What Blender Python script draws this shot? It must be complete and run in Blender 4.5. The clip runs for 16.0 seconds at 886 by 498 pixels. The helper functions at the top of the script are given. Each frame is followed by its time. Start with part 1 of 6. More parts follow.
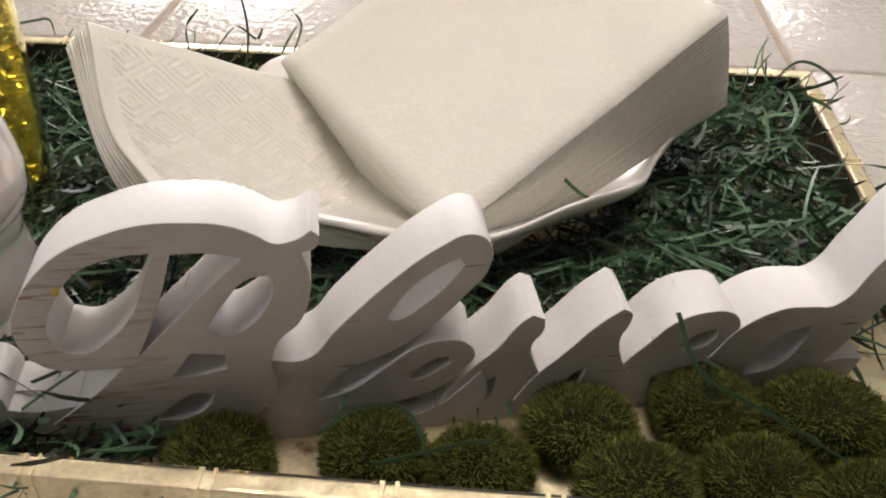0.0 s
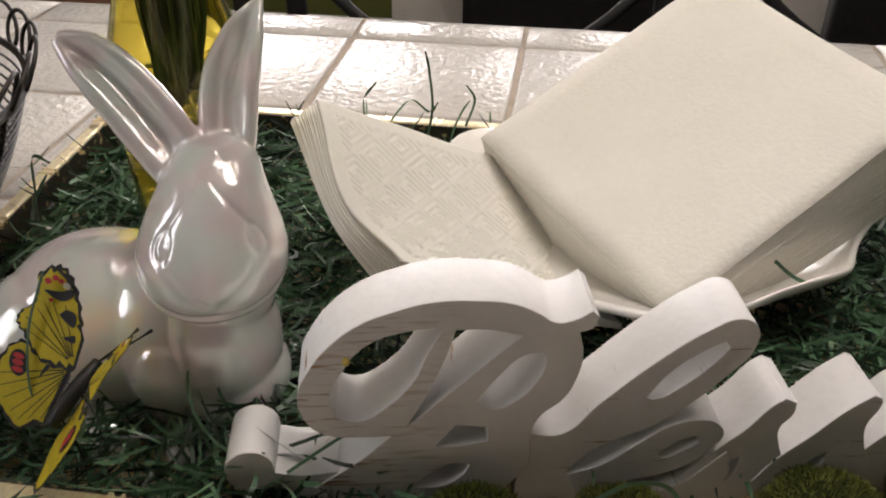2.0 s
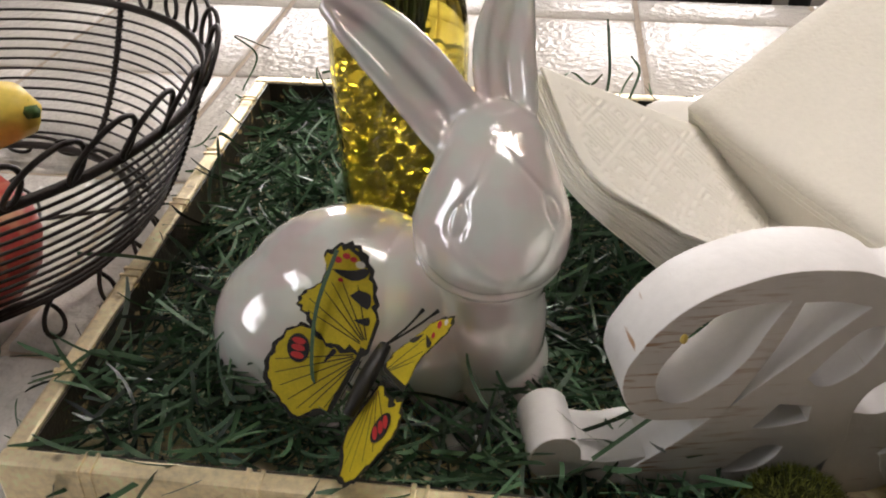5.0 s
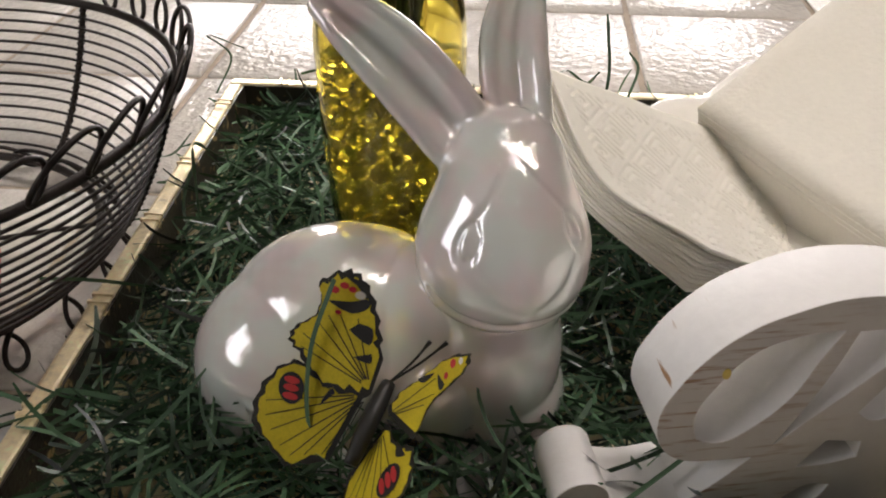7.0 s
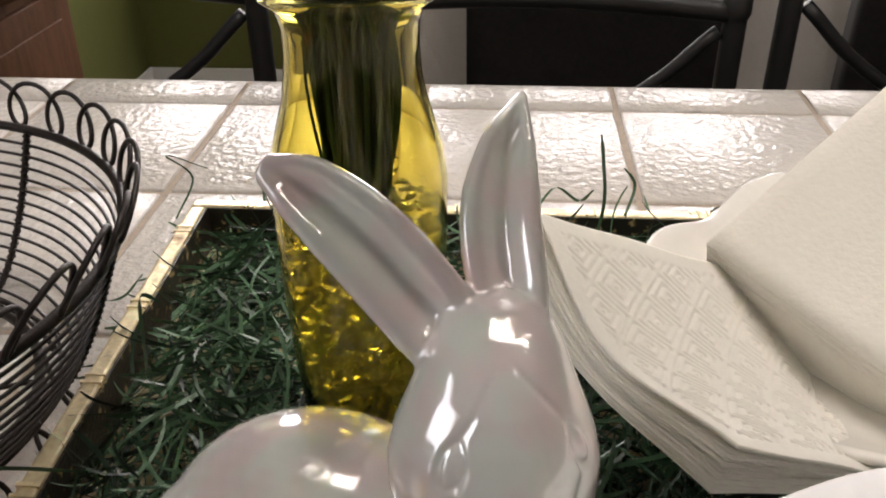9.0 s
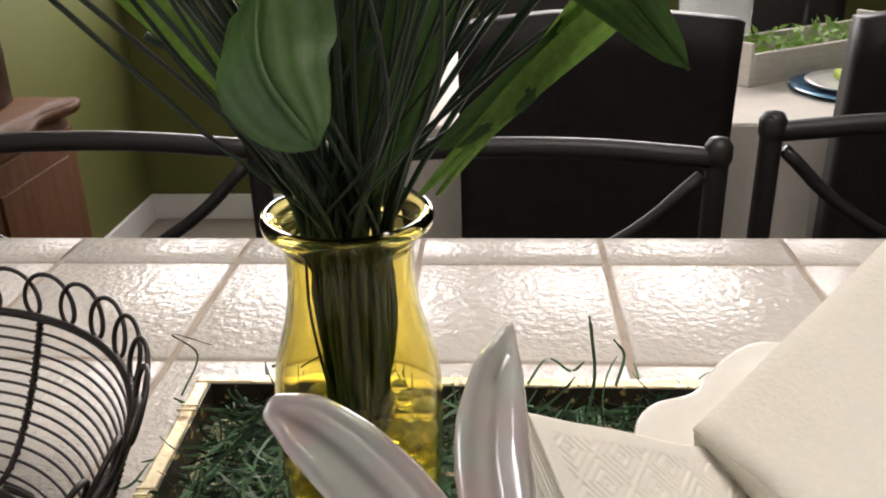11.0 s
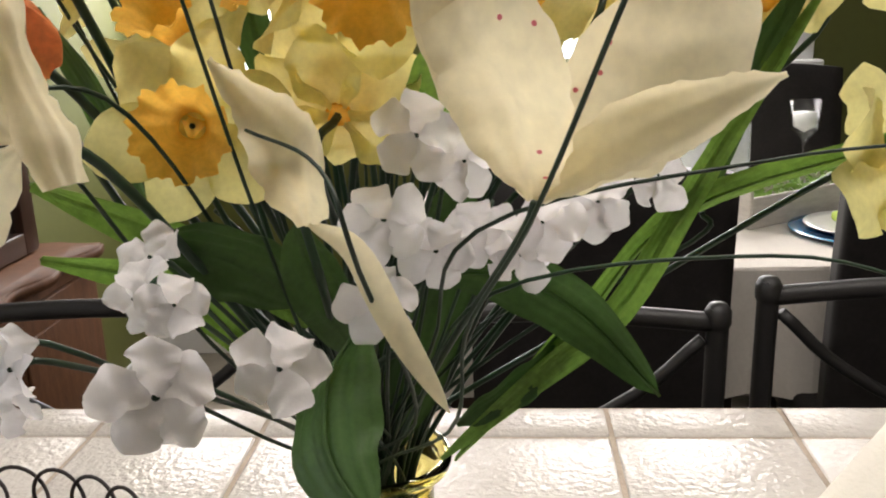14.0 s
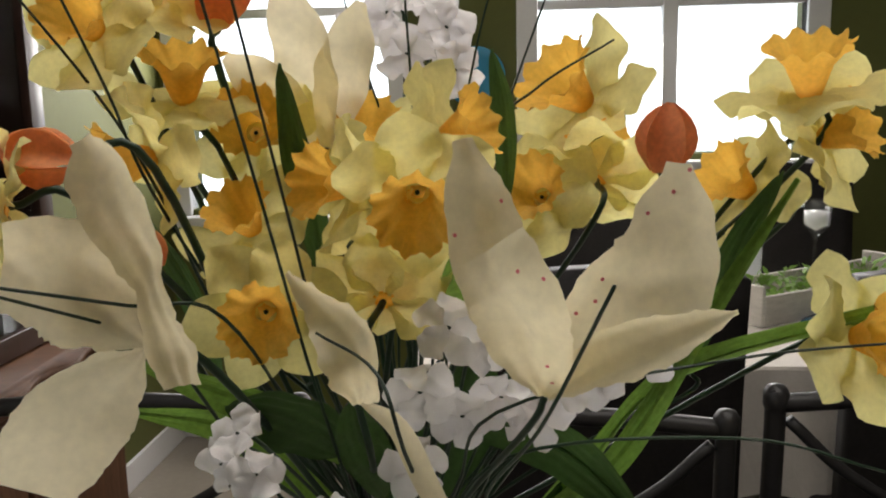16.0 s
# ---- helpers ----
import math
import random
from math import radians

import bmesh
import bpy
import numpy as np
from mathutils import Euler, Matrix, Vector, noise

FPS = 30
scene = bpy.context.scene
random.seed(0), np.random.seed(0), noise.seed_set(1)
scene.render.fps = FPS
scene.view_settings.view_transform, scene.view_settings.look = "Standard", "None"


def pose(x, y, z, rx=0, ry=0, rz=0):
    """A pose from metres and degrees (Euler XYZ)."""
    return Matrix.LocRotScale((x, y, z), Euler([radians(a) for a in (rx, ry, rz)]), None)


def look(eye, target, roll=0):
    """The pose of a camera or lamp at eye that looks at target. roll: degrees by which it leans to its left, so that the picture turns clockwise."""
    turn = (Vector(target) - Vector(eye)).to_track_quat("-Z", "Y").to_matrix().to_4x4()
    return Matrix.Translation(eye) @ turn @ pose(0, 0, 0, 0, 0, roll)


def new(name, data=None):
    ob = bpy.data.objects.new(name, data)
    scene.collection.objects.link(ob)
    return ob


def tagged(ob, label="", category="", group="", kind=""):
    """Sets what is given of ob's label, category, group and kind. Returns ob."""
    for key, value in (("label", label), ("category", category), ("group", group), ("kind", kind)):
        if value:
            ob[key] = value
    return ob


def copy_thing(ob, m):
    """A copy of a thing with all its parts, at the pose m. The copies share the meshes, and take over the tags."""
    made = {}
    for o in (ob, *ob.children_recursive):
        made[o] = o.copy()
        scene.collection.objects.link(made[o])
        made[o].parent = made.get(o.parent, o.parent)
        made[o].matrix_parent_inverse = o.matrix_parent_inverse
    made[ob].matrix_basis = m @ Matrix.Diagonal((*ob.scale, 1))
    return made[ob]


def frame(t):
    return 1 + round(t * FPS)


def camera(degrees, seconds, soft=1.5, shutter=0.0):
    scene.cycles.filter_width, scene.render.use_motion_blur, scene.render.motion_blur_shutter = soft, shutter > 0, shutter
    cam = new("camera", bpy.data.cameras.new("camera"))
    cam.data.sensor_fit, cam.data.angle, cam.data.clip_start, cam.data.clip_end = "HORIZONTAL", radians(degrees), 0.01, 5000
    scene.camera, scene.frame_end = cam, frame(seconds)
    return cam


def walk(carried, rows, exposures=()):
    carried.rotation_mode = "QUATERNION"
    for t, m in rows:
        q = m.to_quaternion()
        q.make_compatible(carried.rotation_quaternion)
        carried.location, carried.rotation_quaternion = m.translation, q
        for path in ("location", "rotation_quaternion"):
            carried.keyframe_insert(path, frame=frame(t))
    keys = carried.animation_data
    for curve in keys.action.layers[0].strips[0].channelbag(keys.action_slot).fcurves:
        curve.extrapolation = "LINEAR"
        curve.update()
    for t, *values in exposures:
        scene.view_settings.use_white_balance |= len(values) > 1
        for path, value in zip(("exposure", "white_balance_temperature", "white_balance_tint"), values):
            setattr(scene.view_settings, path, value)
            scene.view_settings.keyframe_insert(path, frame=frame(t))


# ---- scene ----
cam = camera(52.2, 16.0, soft=2.0)
METRES, EYE, TILT, LEAN, TURN = 0.463, 1.184, -35.9, -0.43, 5.24
ROWS = [
    (0.0, 0.0, 0.0, 0.0, 0.0, 0.0, -0.0),
    (0.5, -0.0136, 0.0059, 0.0147, 0.54, 1.01, -0.52),
    (1.0, -0.0613, -0.005, 0.0224, 1.26, 2.29, -1.48),
    (1.5, -0.115, -0.0244, 0.0186, 2.03, 3.21, -1.75),
    (2.0, -0.167, -0.0304, 0.0132, 2.69, 3.59, -1.81),
    (2.5, -0.2234, -0.0331, 0.0129, 3.5, 3.79, -2.0),
    (3.0, -0.2764, -0.0191, 0.0163, 3.91, 3.71, -2.07),
    (3.5, -0.3116, -0.0186, 0.0119, 3.62, 3.51, -2.03),
    (4.0, -0.3504, -0.0125, 0.0053, 2.92, 3.3, -1.73),
    (4.5, -0.3833, -0.0057, 0.0008, 2.46, 3.04, -1.18),
    (7.0, -0.4337, 0.0729, 0.024, 0.33, 2.41, 0.35),
    (7.5, -0.426, 0.0776, 0.0442, -0.06, 3.7, 0.63),
    (8.0, -0.4225, 0.1049, 0.071, -0.1, 4.9, 0.84),
    (8.5, -0.4223, 0.148, 0.0935, -0.19, 5.45, 1.03),
    (9.0, -0.426, 0.1694, 0.1154, -0.33, 6.29, 1.39),
    (9.5, -0.4215, 0.1577, 0.1396, -0.13, 8.07, 1.8),
    (10.0, -0.4219, 0.1465, 0.1556, -0.06, 9.87, 2.03),
    (12.5, -0.4209, 0.0465, 0.2276, -0.45, 17.53, 2.83),
    (13.0, -0.422, 0.0289, 0.2405, 0.1, 18.69, 2.87),
    (13.5, -0.4243, 0.0146, 0.2492, 0.39, 19.75, 2.73),
    (14.0, -0.4232, -0.0156, 0.2548, 0.47, 20.89, 2.64),
    (14.5, -0.4251, -0.0394, 0.2615, 0.61, 22.11, 2.38),
    (15.0, -0.4261, -0.0629, 0.2697, 0.92, 23.34, 2.12),
    (15.5, -0.4258, -0.0957, 0.272, 1.03, 24.72, 1.68),
    (16.0, -0.4291, -0.1277, 0.2669, 0.95, 26.09, 1.31),
]
# the camera darkens as it turns up to the windows
EXPOSURES = [(0.0, -0.05, 6500, 15), (0.7, -0.03, 6500, 15), (1.5, -0.22, 6500, 15), (2.4, -0.14, 6500, 15), (3.5, -0.12, 6500, 15), (9.0, -0.22, 6500, 15), (12.5, 0.07, 6500, 13), (15.0, 0.12, 6500, 12), (16.0, -0.52, 6500, 11)]
walk(cam, [(t, pose(0, 0, EYE, TILT, LEAN, TURN) @ pose(METRES * x, METRES * y, METRES * z, 90 + pitch, roll, yaw)) for t, x, y, z, yaw, pitch, roll in ROWS], EXPOSURES)

# ---- world, sun, large lights ----
world = bpy.data.worlds.new("sky")
scene.world = world
world.use_nodes = True
wn = world.node_tree.nodes
sky = wn.new("ShaderNodeTexSky")
sky.sky_type = "NISHITA"
sky.sun_disc = False
sky.sun_elevation, sky.sun_rotation = radians(40), radians(20)
wn["Background"].inputs[1].default_value = 0.12
world.node_tree.links.new(sky.outputs[0], wn["Background"].inputs[0])

COUNTER = 0.92
TRAY_FLOOR = 0.926
WALL_Y = 3.3
LEFT_X, RIGHT_X, BACK_Y, CEIL_Z = -1.56, 3.2, -2.6, 2.45


def area_lamp(name, power, w, h, m, color=(1, 1, 1)):
    d = bpy.data.lights.new(name, "AREA")
    d.shape, d.size, d.size_y, d.energy, d.color = "RECTANGLE", w, h, power, color
    ob = new(name, d)
    ob.matrix_world = m
    return ob


sun_data = bpy.data.lights.new("sun", "SUN")
sun_data.energy, sun_data.angle, sun_data.color = 2.0, radians(0.5), (1.0, 0.95, 0.87)
sun = new("sun", sun_data)
sun.matrix_world = look((0, 0, 10), (0.6, -3.0, 6.0))

# daylight in the two dining room windows and in the kitchen window
area_lamp("window_light_right", 32, 0.9, 0.75, look((0.30, WALL_Y - 0.02, 1.56), (0.2, 0, 1.0)), (1.0, 0.935, 0.885))
area_lamp("window_light_left", 38, 0.75, 0.9, look((-1.09, WALL_Y - 0.02, 1.7), (-0.8, 0, 1.0)), (1.0, 0.935, 0.885))
area_lamp("kitchen_window_light", 2.6, 0.8, 0.9, look((LEFT_X - 0.01, -0.35, 1.72), (0, 0.2, 1.0)), (1.0, 0.94, 0.89))
area_lamp("ceiling_lamp_light", 11.5, 1.1, 0.35, look((0.1, 0.45, 2.36), (0.1, 0.451, 0)), (1.0, 0.93, 0.85))


# ---- materials ----
def material(name, color, rough=0.5, metal=0.0, var=0.12, scale=30.0, bump=0.0, bump_scale=None, object_random=0.0,
             island_random=0.0, coat=0.0, sheen=0.0, spec=None, translucent=0.0, stretch=None, grain=None, fine=None):
    m = bpy.data.materials.new(name)
    m.use_nodes = True
    nt = m.node_tree
    n, l = nt.nodes, nt.links
    b = n["Principled BSDF"]
    b.inputs["Roughness"].default_value = rough
    b.inputs["Metallic"].default_value = metal
    b.inputs["Coat Weight"].default_value = coat
    b.inputs["Coat Roughness"].default_value = 0.05
    b.inputs["Sheen Weight"].default_value = sheen
    if spec is not None:
        b.inputs["Specular IOR Level"].default_value = spec
    tc = n.new("ShaderNodeTexCoord")
    mp = n.new("ShaderNodeMapping")
    l.new(tc.outputs["Object"], mp.inputs[0])
    if stretch:
        mp.inputs["Scale"].default_value = stretch
    big = n.new("ShaderNodeTexNoise")
    big.inputs["Scale"].default_value = scale
    big.inputs["Detail"].default_value = 4
    small = n.new("ShaderNodeTexNoise")
    small.inputs["Scale"].default_value = fine or scale * 9
    small.inputs["Detail"].default_value = 3
    for t in (big, small):
        l.new(mp.outputs[0], t.inputs["Vector"])
    add = n.new("ShaderNodeMath")
    add.operation = "ADD"
    l.new(big.outputs["Fac"], add.inputs[0])
    l.new(small.outputs["Fac"], add.inputs[1])
    val = add.outputs[0]
    rng = n.new("ShaderNodeMapRange")
    rng.inputs[1].default_value, rng.inputs[2].default_value = 0.6, 1.4
    rng.inputs[3].default_value, rng.inputs[4].default_value = 1 - var, 1 + var
    l.new(val, rng.inputs[0])
    out = rng.outputs[0]
    for amount, kind in ((object_random, "ShaderNodeObjectInfo"), (island_random, "ShaderNodeNewGeometry")):
        if amount:
            i = n.new(kind)
            r2 = n.new("ShaderNodeMapRange")
            r2.inputs[3].default_value, r2.inputs[4].default_value = 1 - amount, 1 + amount
            l.new(i.outputs["Random" if kind == "ShaderNodeObjectInfo" else "Random Per Island"], r2.inputs[0])
            mu = n.new("ShaderNodeMath")
            mu.operation = "MULTIPLY"
            l.new(out, mu.inputs[0])
            l.new(r2.outputs[0], mu.inputs[1])
            out = mu.outputs[0]
    hsv = n.new("ShaderNodeHueSaturation")
    hsv.inputs["Color"].default_value = (*color, 1)
    l.new(out, hsv.inputs["Value"])
    base = hsv.outputs[0]
    if grain:
        gcol, lo, hi, gscale, gstretch = grain[:5]
        gm = n.new("ShaderNodeMapping")
        gm.inputs["Scale"].default_value = gstretch
        l.new(tc.outputs["Object"], gm.inputs[0])
        gt = n.new("ShaderNodeTexNoise")
        gt.inputs["Scale"].default_value = gscale
        gt.inputs["Detail"].default_value = 5
        l.new(gm.outputs[0], gt.inputs["Vector"])
        gr = n.new("ShaderNodeMapRange")
        gr.inputs[1].default_value, gr.inputs[2].default_value = lo, hi
        l.new(gt.outputs["Fac"], gr.inputs[0])
        mx = n.new("ShaderNodeMix")
        mx.data_type = "RGBA"
        if len(grain) > 5:  # wear confined to one end of the thing
            sx = n.new("ShaderNodeSeparateXYZ")
            l.new(tc.outputs["Object"], sx.inputs[0])
            ramp = n.new("ShaderNodeMapRange")
            ramp.inputs[1].default_value, ramp.inputs[2].default_value = grain[5]
            l.new(sx.outputs[0], ramp.inputs[0])
            both = n.new("ShaderNodeMath")
            both.operation = "MULTIPLY"
            l.new(gr.outputs[0], both.inputs[0])
            l.new(ramp.outputs[0], both.inputs[1])
            face = n.new("ShaderNodeMapRange")
            face.inputs[1].default_value, face.inputs[2].default_value = grain[6]
            l.new(sx.outputs[2], face.inputs[0])
            third = n.new("ShaderNodeMath")
            third.operation = "MULTIPLY"
            l.new(both.outputs[0], third.inputs[0])
            l.new(face.outputs[0], third.inputs[1])
            l.new(third.outputs[0], mx.inputs["Factor"])
        else:
            l.new(gr.outputs[0], mx.inputs["Factor"])
        l.new(base, mx.inputs["A"])
        mx.inputs["B"].default_value = (*gcol, 1)
        base = mx.outputs["Result"]
    l.new(base, b.inputs["Base Color"])
    if bump:
        bp = n.new("ShaderNodeBump")
        bp.inputs["Strength"].default_value = 0.6
        bp.inputs["Distance"].default_value = bump
        src = small
        if bump_scale:
            src = n.new("ShaderNodeTexNoise")
            src.inputs["Scale"].default_value = bump_scale
            src.inputs["Detail"].default_value = 2
            l.new(mp.outputs[0], src.inputs["Vector"])
        l.new(src.outputs["Fac"], bp.inputs["Height"])
        l.new(bp.outputs[0], b.inputs["Normal"])
    if translucent:
        tr = n.new("ShaderNodeBsdfTranslucent")
        l.new(base, tr.inputs[0])
        mix = n.new("ShaderNodeMixShader")
        mix.inputs[0].default_value = translucent
        l.new(b.outputs[0], mix.inputs[1])
        l.new(tr.outputs[0], mix.inputs[2])
        l.new(mix.outputs[0], n["Material Output"].inputs[0])
    return m


def thin_glass(name, tint, gloss=1.0):
    """Clear tinted glass wall: light passes with the tint, the surface mirrors at grazing angles."""
    m = bpy.data.materials.new(name)
    m.use_nodes = True
    nt = m.node_tree
    n, l = nt.nodes, nt.links
    n.remove(n["Principled BSDF"])
    tr, gl, mix, fr = (n.new(k) for k in ("ShaderNodeBsdfTransparent", "ShaderNodeBsdfGlossy", "ShaderNodeMixShader", "ShaderNodeLayerWeight"))
    tr.inputs[0].default_value = (*tint, 1)
    gl.inputs["Roughness"].default_value = 0.03
    fr.inputs["Blend"].default_value = 0.5
    pw = n.new("ShaderNodeMath")
    pw.operation = "POWER"
    pw.inputs[1].default_value = 4
    l.new(fr.outputs["Facing"], pw.inputs[0])
    ma = n.new("ShaderNodeMath")
    ma.operation = "MULTIPLY_ADD"
    ma.inputs[1].default_value, ma.inputs[2].default_value = 0.7 * gloss, 0.04
    l.new(pw.outputs[0], ma.inputs[0])
    nz = n.new("ShaderNodeTexNoise")
    nz.inputs["Scale"].default_value = 22
    bp = n.new("ShaderNodeBump")
    bp.inputs["Distance"].default_value = 0.0003
    l.new(nz.outputs["Fac"], bp.inputs["Height"])
    l.new(bp.outputs[0], gl.inputs["Normal"])
    l.new(ma.outputs[0], mix.inputs[0])
    l.new(tr.outputs[0], mix.inputs[1])
    l.new(gl.outputs[0], mix.inputs[2])
    l.new(mix.outputs[0], n["Material Output"].inputs[0])
    return m


def refractive(name, tint, ior, clear=1.0):
    m = bpy.data.materials.new(name)
    m.use_nodes = True
    b = m.node_tree.nodes["Principled BSDF"]
    b.inputs["Base Color"].default_value = (*tint, 1)
    b.inputs["Transmission Weight"].default_value = clear
    b.inputs["Roughness"].default_value = 0.02
    b.inputs["IOR"].default_value = ior
    return m


def glow(name, color, strength):
    m = bpy.data.materials.new(name)
    m.use_nodes = True
    b = m.node_tree.nodes["Principled BSDF"]
    b.inputs["Base Color"].default_value = (*color, 1)
    b.inputs["Emission Color"].default_value = (*color, 1)
    b.inputs["Emission Strength"].default_value = strength
    return m


M_TILE = material("glazed_tile", (0.58, 0.547, 0.505), 0.10, var=0.05, scale=8, bump=0.0035, bump_scale=150, object_random=0.03, spec=0.08)
M_GROUT = material("grout", (0.40, 0.33, 0.26), 0.9, var=0.2, scale=60, bump=0.0008)
M_GOLD = material("gold_leaf", (0.97, 0.83, 0.55), 0.38, 0.72, var=0.25, scale=45, bump=0.0022, bump_scale=90, grain=((0.25, 0.15, 0.06), 0.60, 0.74, 70, (1, 1, 1)))
M_GRASS = material("paper_grass", (0.054, 0.108, 0.055), 0.40, var=0.2, scale=40, island_random=0.95, spec=0.4)
M_MOSS = material("moss", (0.030, 0.036, 0.010), 0.9, var=0.5, scale=90, island_random=0.6, spec=0.1)
M_FIBRE = material("moss_fibre", (0.105, 0.115, 0.026), 0.9, var=0.3, scale=90, island_random=0.75, spec=0.1)
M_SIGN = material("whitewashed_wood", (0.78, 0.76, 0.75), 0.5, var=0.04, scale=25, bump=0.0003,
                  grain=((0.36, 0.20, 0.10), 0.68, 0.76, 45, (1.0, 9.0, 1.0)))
# letter fronts: real brown wear streaks, on a base darkened to paint in shade
M_WORN_SHADED = material("worn_shaded_whitewash", (0.64, 0.595, 0.565), 0.6, var=0.04, scale=25, bump=0.0003,
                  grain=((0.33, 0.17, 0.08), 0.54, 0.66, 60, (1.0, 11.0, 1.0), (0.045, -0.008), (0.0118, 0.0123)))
M_SANDED_SHADED = material("sanded_shaded_whitewash", (0.64, 0.595, 0.565), 0.6, var=0.06, scale=30, bump=0.0004,
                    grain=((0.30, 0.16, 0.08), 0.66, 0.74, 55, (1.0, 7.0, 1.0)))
# the gold walls' dark reflection, painted as a near-black colour with gold flecks
M_DARK_REFLECTION = material("painted_dark_reflection", (0.030, 0.025, 0.018), 0.35, var=0.3, scale=60, bump=0.0006,
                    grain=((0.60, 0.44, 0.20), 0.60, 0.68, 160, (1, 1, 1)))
M_NAPKIN = material("paper_napkin", (0.89, 0.85, 0.76), 0.95, var=0.03, scale=35, bump=0.0007, bump_scale=420, sheen=0.2, translucent=0.12)
M_EMBOSS = material("embossed_paper", (0.89, 0.86, 0.78), 0.95, var=0.03, scale=35, bump=0.0004, bump_scale=500, translucent=0.15)
M_PLATE = material("white_stoneware", (0.80, 0.77, 0.71), 0.25, var=0.03, scale=20, coat=0.3)
M_WIRE = material("dark_bronze_wire", (0.022, 0.016, 0.014), 0.42, 0.4, var=0.3, scale=90, bump=0.0004)
M_VASE = refractive("yellow_glass", (0.975, 0.87, 0.33), 1.42)
M_BEAD = refractive("gel_beads", (0.99, 0.97, 0.70), 1.17, 0.93)
M_STEM = material("stem_green", (0.007, 0.030, 0.011), 0.5, var=0.3, scale=50, object_random=0.35)
M_LEAF = material("silk_leaf", (0.060, 0.130, 0.030), 0.55, var=0.2, scale=60, bump=0.0003, translucent=0.25, object_random=0.25)
M_BRIGHT = material("bright_strap_leaf", (0.20, 0.36, 0.060), 0.55, var=0.3, scale=50, bump=0.0003, translucent=0.35, object_random=0.2)
M_DAFF = material("daffodil_petal", (0.85, 0.79, 0.35), 0.8, var=0.12, scale=60, bump=0.0010, bump_scale=150, translucent=0.66, object_random=0.06)
M_CORONA = material("daffodil_corona", (0.90, 0.55, 0.10), 0.8, var=0.15, scale=80, bump=0.0004, translucent=0.60, object_random=0.12)
M_LILY = material("cream_lily_cloth", (0.90, 0.83, 0.60), 0.8, var=0.10, scale=40, bump=0.0014, bump_scale=110, translucent=0.60)
M_FRECKLE = material("pink_freckle", (0.75, 0.20, 0.22), 0.8, var=0.1)
M_WHITE = material("white_silk", (0.93, 0.91, 0.92), 0.8, var=0.03, scale=80, bump=0.0003, translucent=0.5)
M_TULIP = material("orange_tulip", (0.84, 0.36, 0.15), 0.7, var=0.2, scale=70, translucent=0.4)
M_BLACK = material("black_plastic", (0.012, 0.011, 0.010), 0.45, var=0.2)
M_IRON = material("black_iron", (0.012, 0.011, 0.011), 0.5, 0.0, var=0.25, scale=40, bump=0.0004)
M_LEATHER = material("dark_leather", (0.014, 0.012, 0.0115), 0.6, var=0.35, scale=14, bump=0.0007, bump_scale=220, spec=0.3)
M_CHAIRWOOD = material("dark_stained_wood", (0.035, 0.018, 0.012), 0.4, var=0.3, scale=12, stretch=(6, 6, 1))
M_CLOTH = material("tablecloth_linen", (0.66, 0.62, 0.56), 0.95, var=0.06, scale=15, bump=0.0006, bump_scale=300)
M_WALL = material("olive_green_paint", (0.115, 0.125, 0.030), 0.7, var=0.06, scale=4, bump=0.0006, bump_scale=160)
M_KWALL = material("taupe_wall_paint", (0.11, 0.095, 0.075), 0.75, var=0.05, scale=4, bump=0.0006, bump_scale=160)
M_TRIM = material("white_trim_paint", (0.78, 0.78, 0.78), 0.4, var=0.03, scale=10)
M_CEIL = material("white_ceiling", (0.48, 0.47, 0.45), 0.9, var=0.04, scale=6, bump=0.001, bump_scale=90)
M_FLOOR = material("beige_floor_tile", (0.27, 0.24, 0.20), 0.35, var=0.10, scale=5, bump=0.0004)
M_OAK = material("brown_oak", (0.085, 0.038, 0.018), 0.6, var=0.4, scale=5, stretch=(9, 9, 1), spec=0.12)
M_DARKWOOD = material("dark_cabinet_wood", (0.045, 0.022, 0.014), 0.35, var=0.35, scale=6, stretch=(9, 9, 1))
M_PANE = thin_glass("clear_pane", (0.96, 0.97, 0.97))
M_CLOCHE = material("pale_glass", (0.82, 0.88, 0.88), 0.08, var=0.1, scale=12, coat=0.6)
M_CLOCHE.node_tree.nodes["Principled BSDF"].inputs["Alpha"].default_value = 0.42
M_BLUE = material("blue_ceramic", (0.03, 0.20, 0.42), 0.25, var=0.15, coat=0.4)
M_CHINA = material("white_china", (0.78, 0.78, 0.76), 0.2, var=0.03)
M_LIME = material("lime_napkin", (0.42, 0.55, 0.10), 0.9, var=0.15)
M_WASHED = material("whitewashed_box", (0.55, 0.52, 0.47), 0.8, var=0.2, scale=20, stretch=(1, 1, 5))
M_BANANA = material("banana_skin", (0.72, 0.53, 0.08), 0.5, var=0.12, scale=40, grain=((0.22, 0.14, 0.03), 0.70, 0.78, 130, (1, 1, 1)))
M_APPLE = material("apple_skin", (0.55, 0.07, 0.06), 0.3, var=0.25, scale=25, grain=((0.72, 0.45, 0.28), 0.52, 0.75, 60, (1, 1, 0.15)), coat=0.3)
M_YWING = material("wing_yellow", (0.72, 0.56, 0.02), 0.6, var=0.15, scale=120, translucent=0.2)
M_INK = material("wing_black", (0.014, 0.012, 0.009), 0.6, var=0.2)
M_RED = material("wing_red", (0.55, 0.03, 0.03), 0.6, var=0.15)


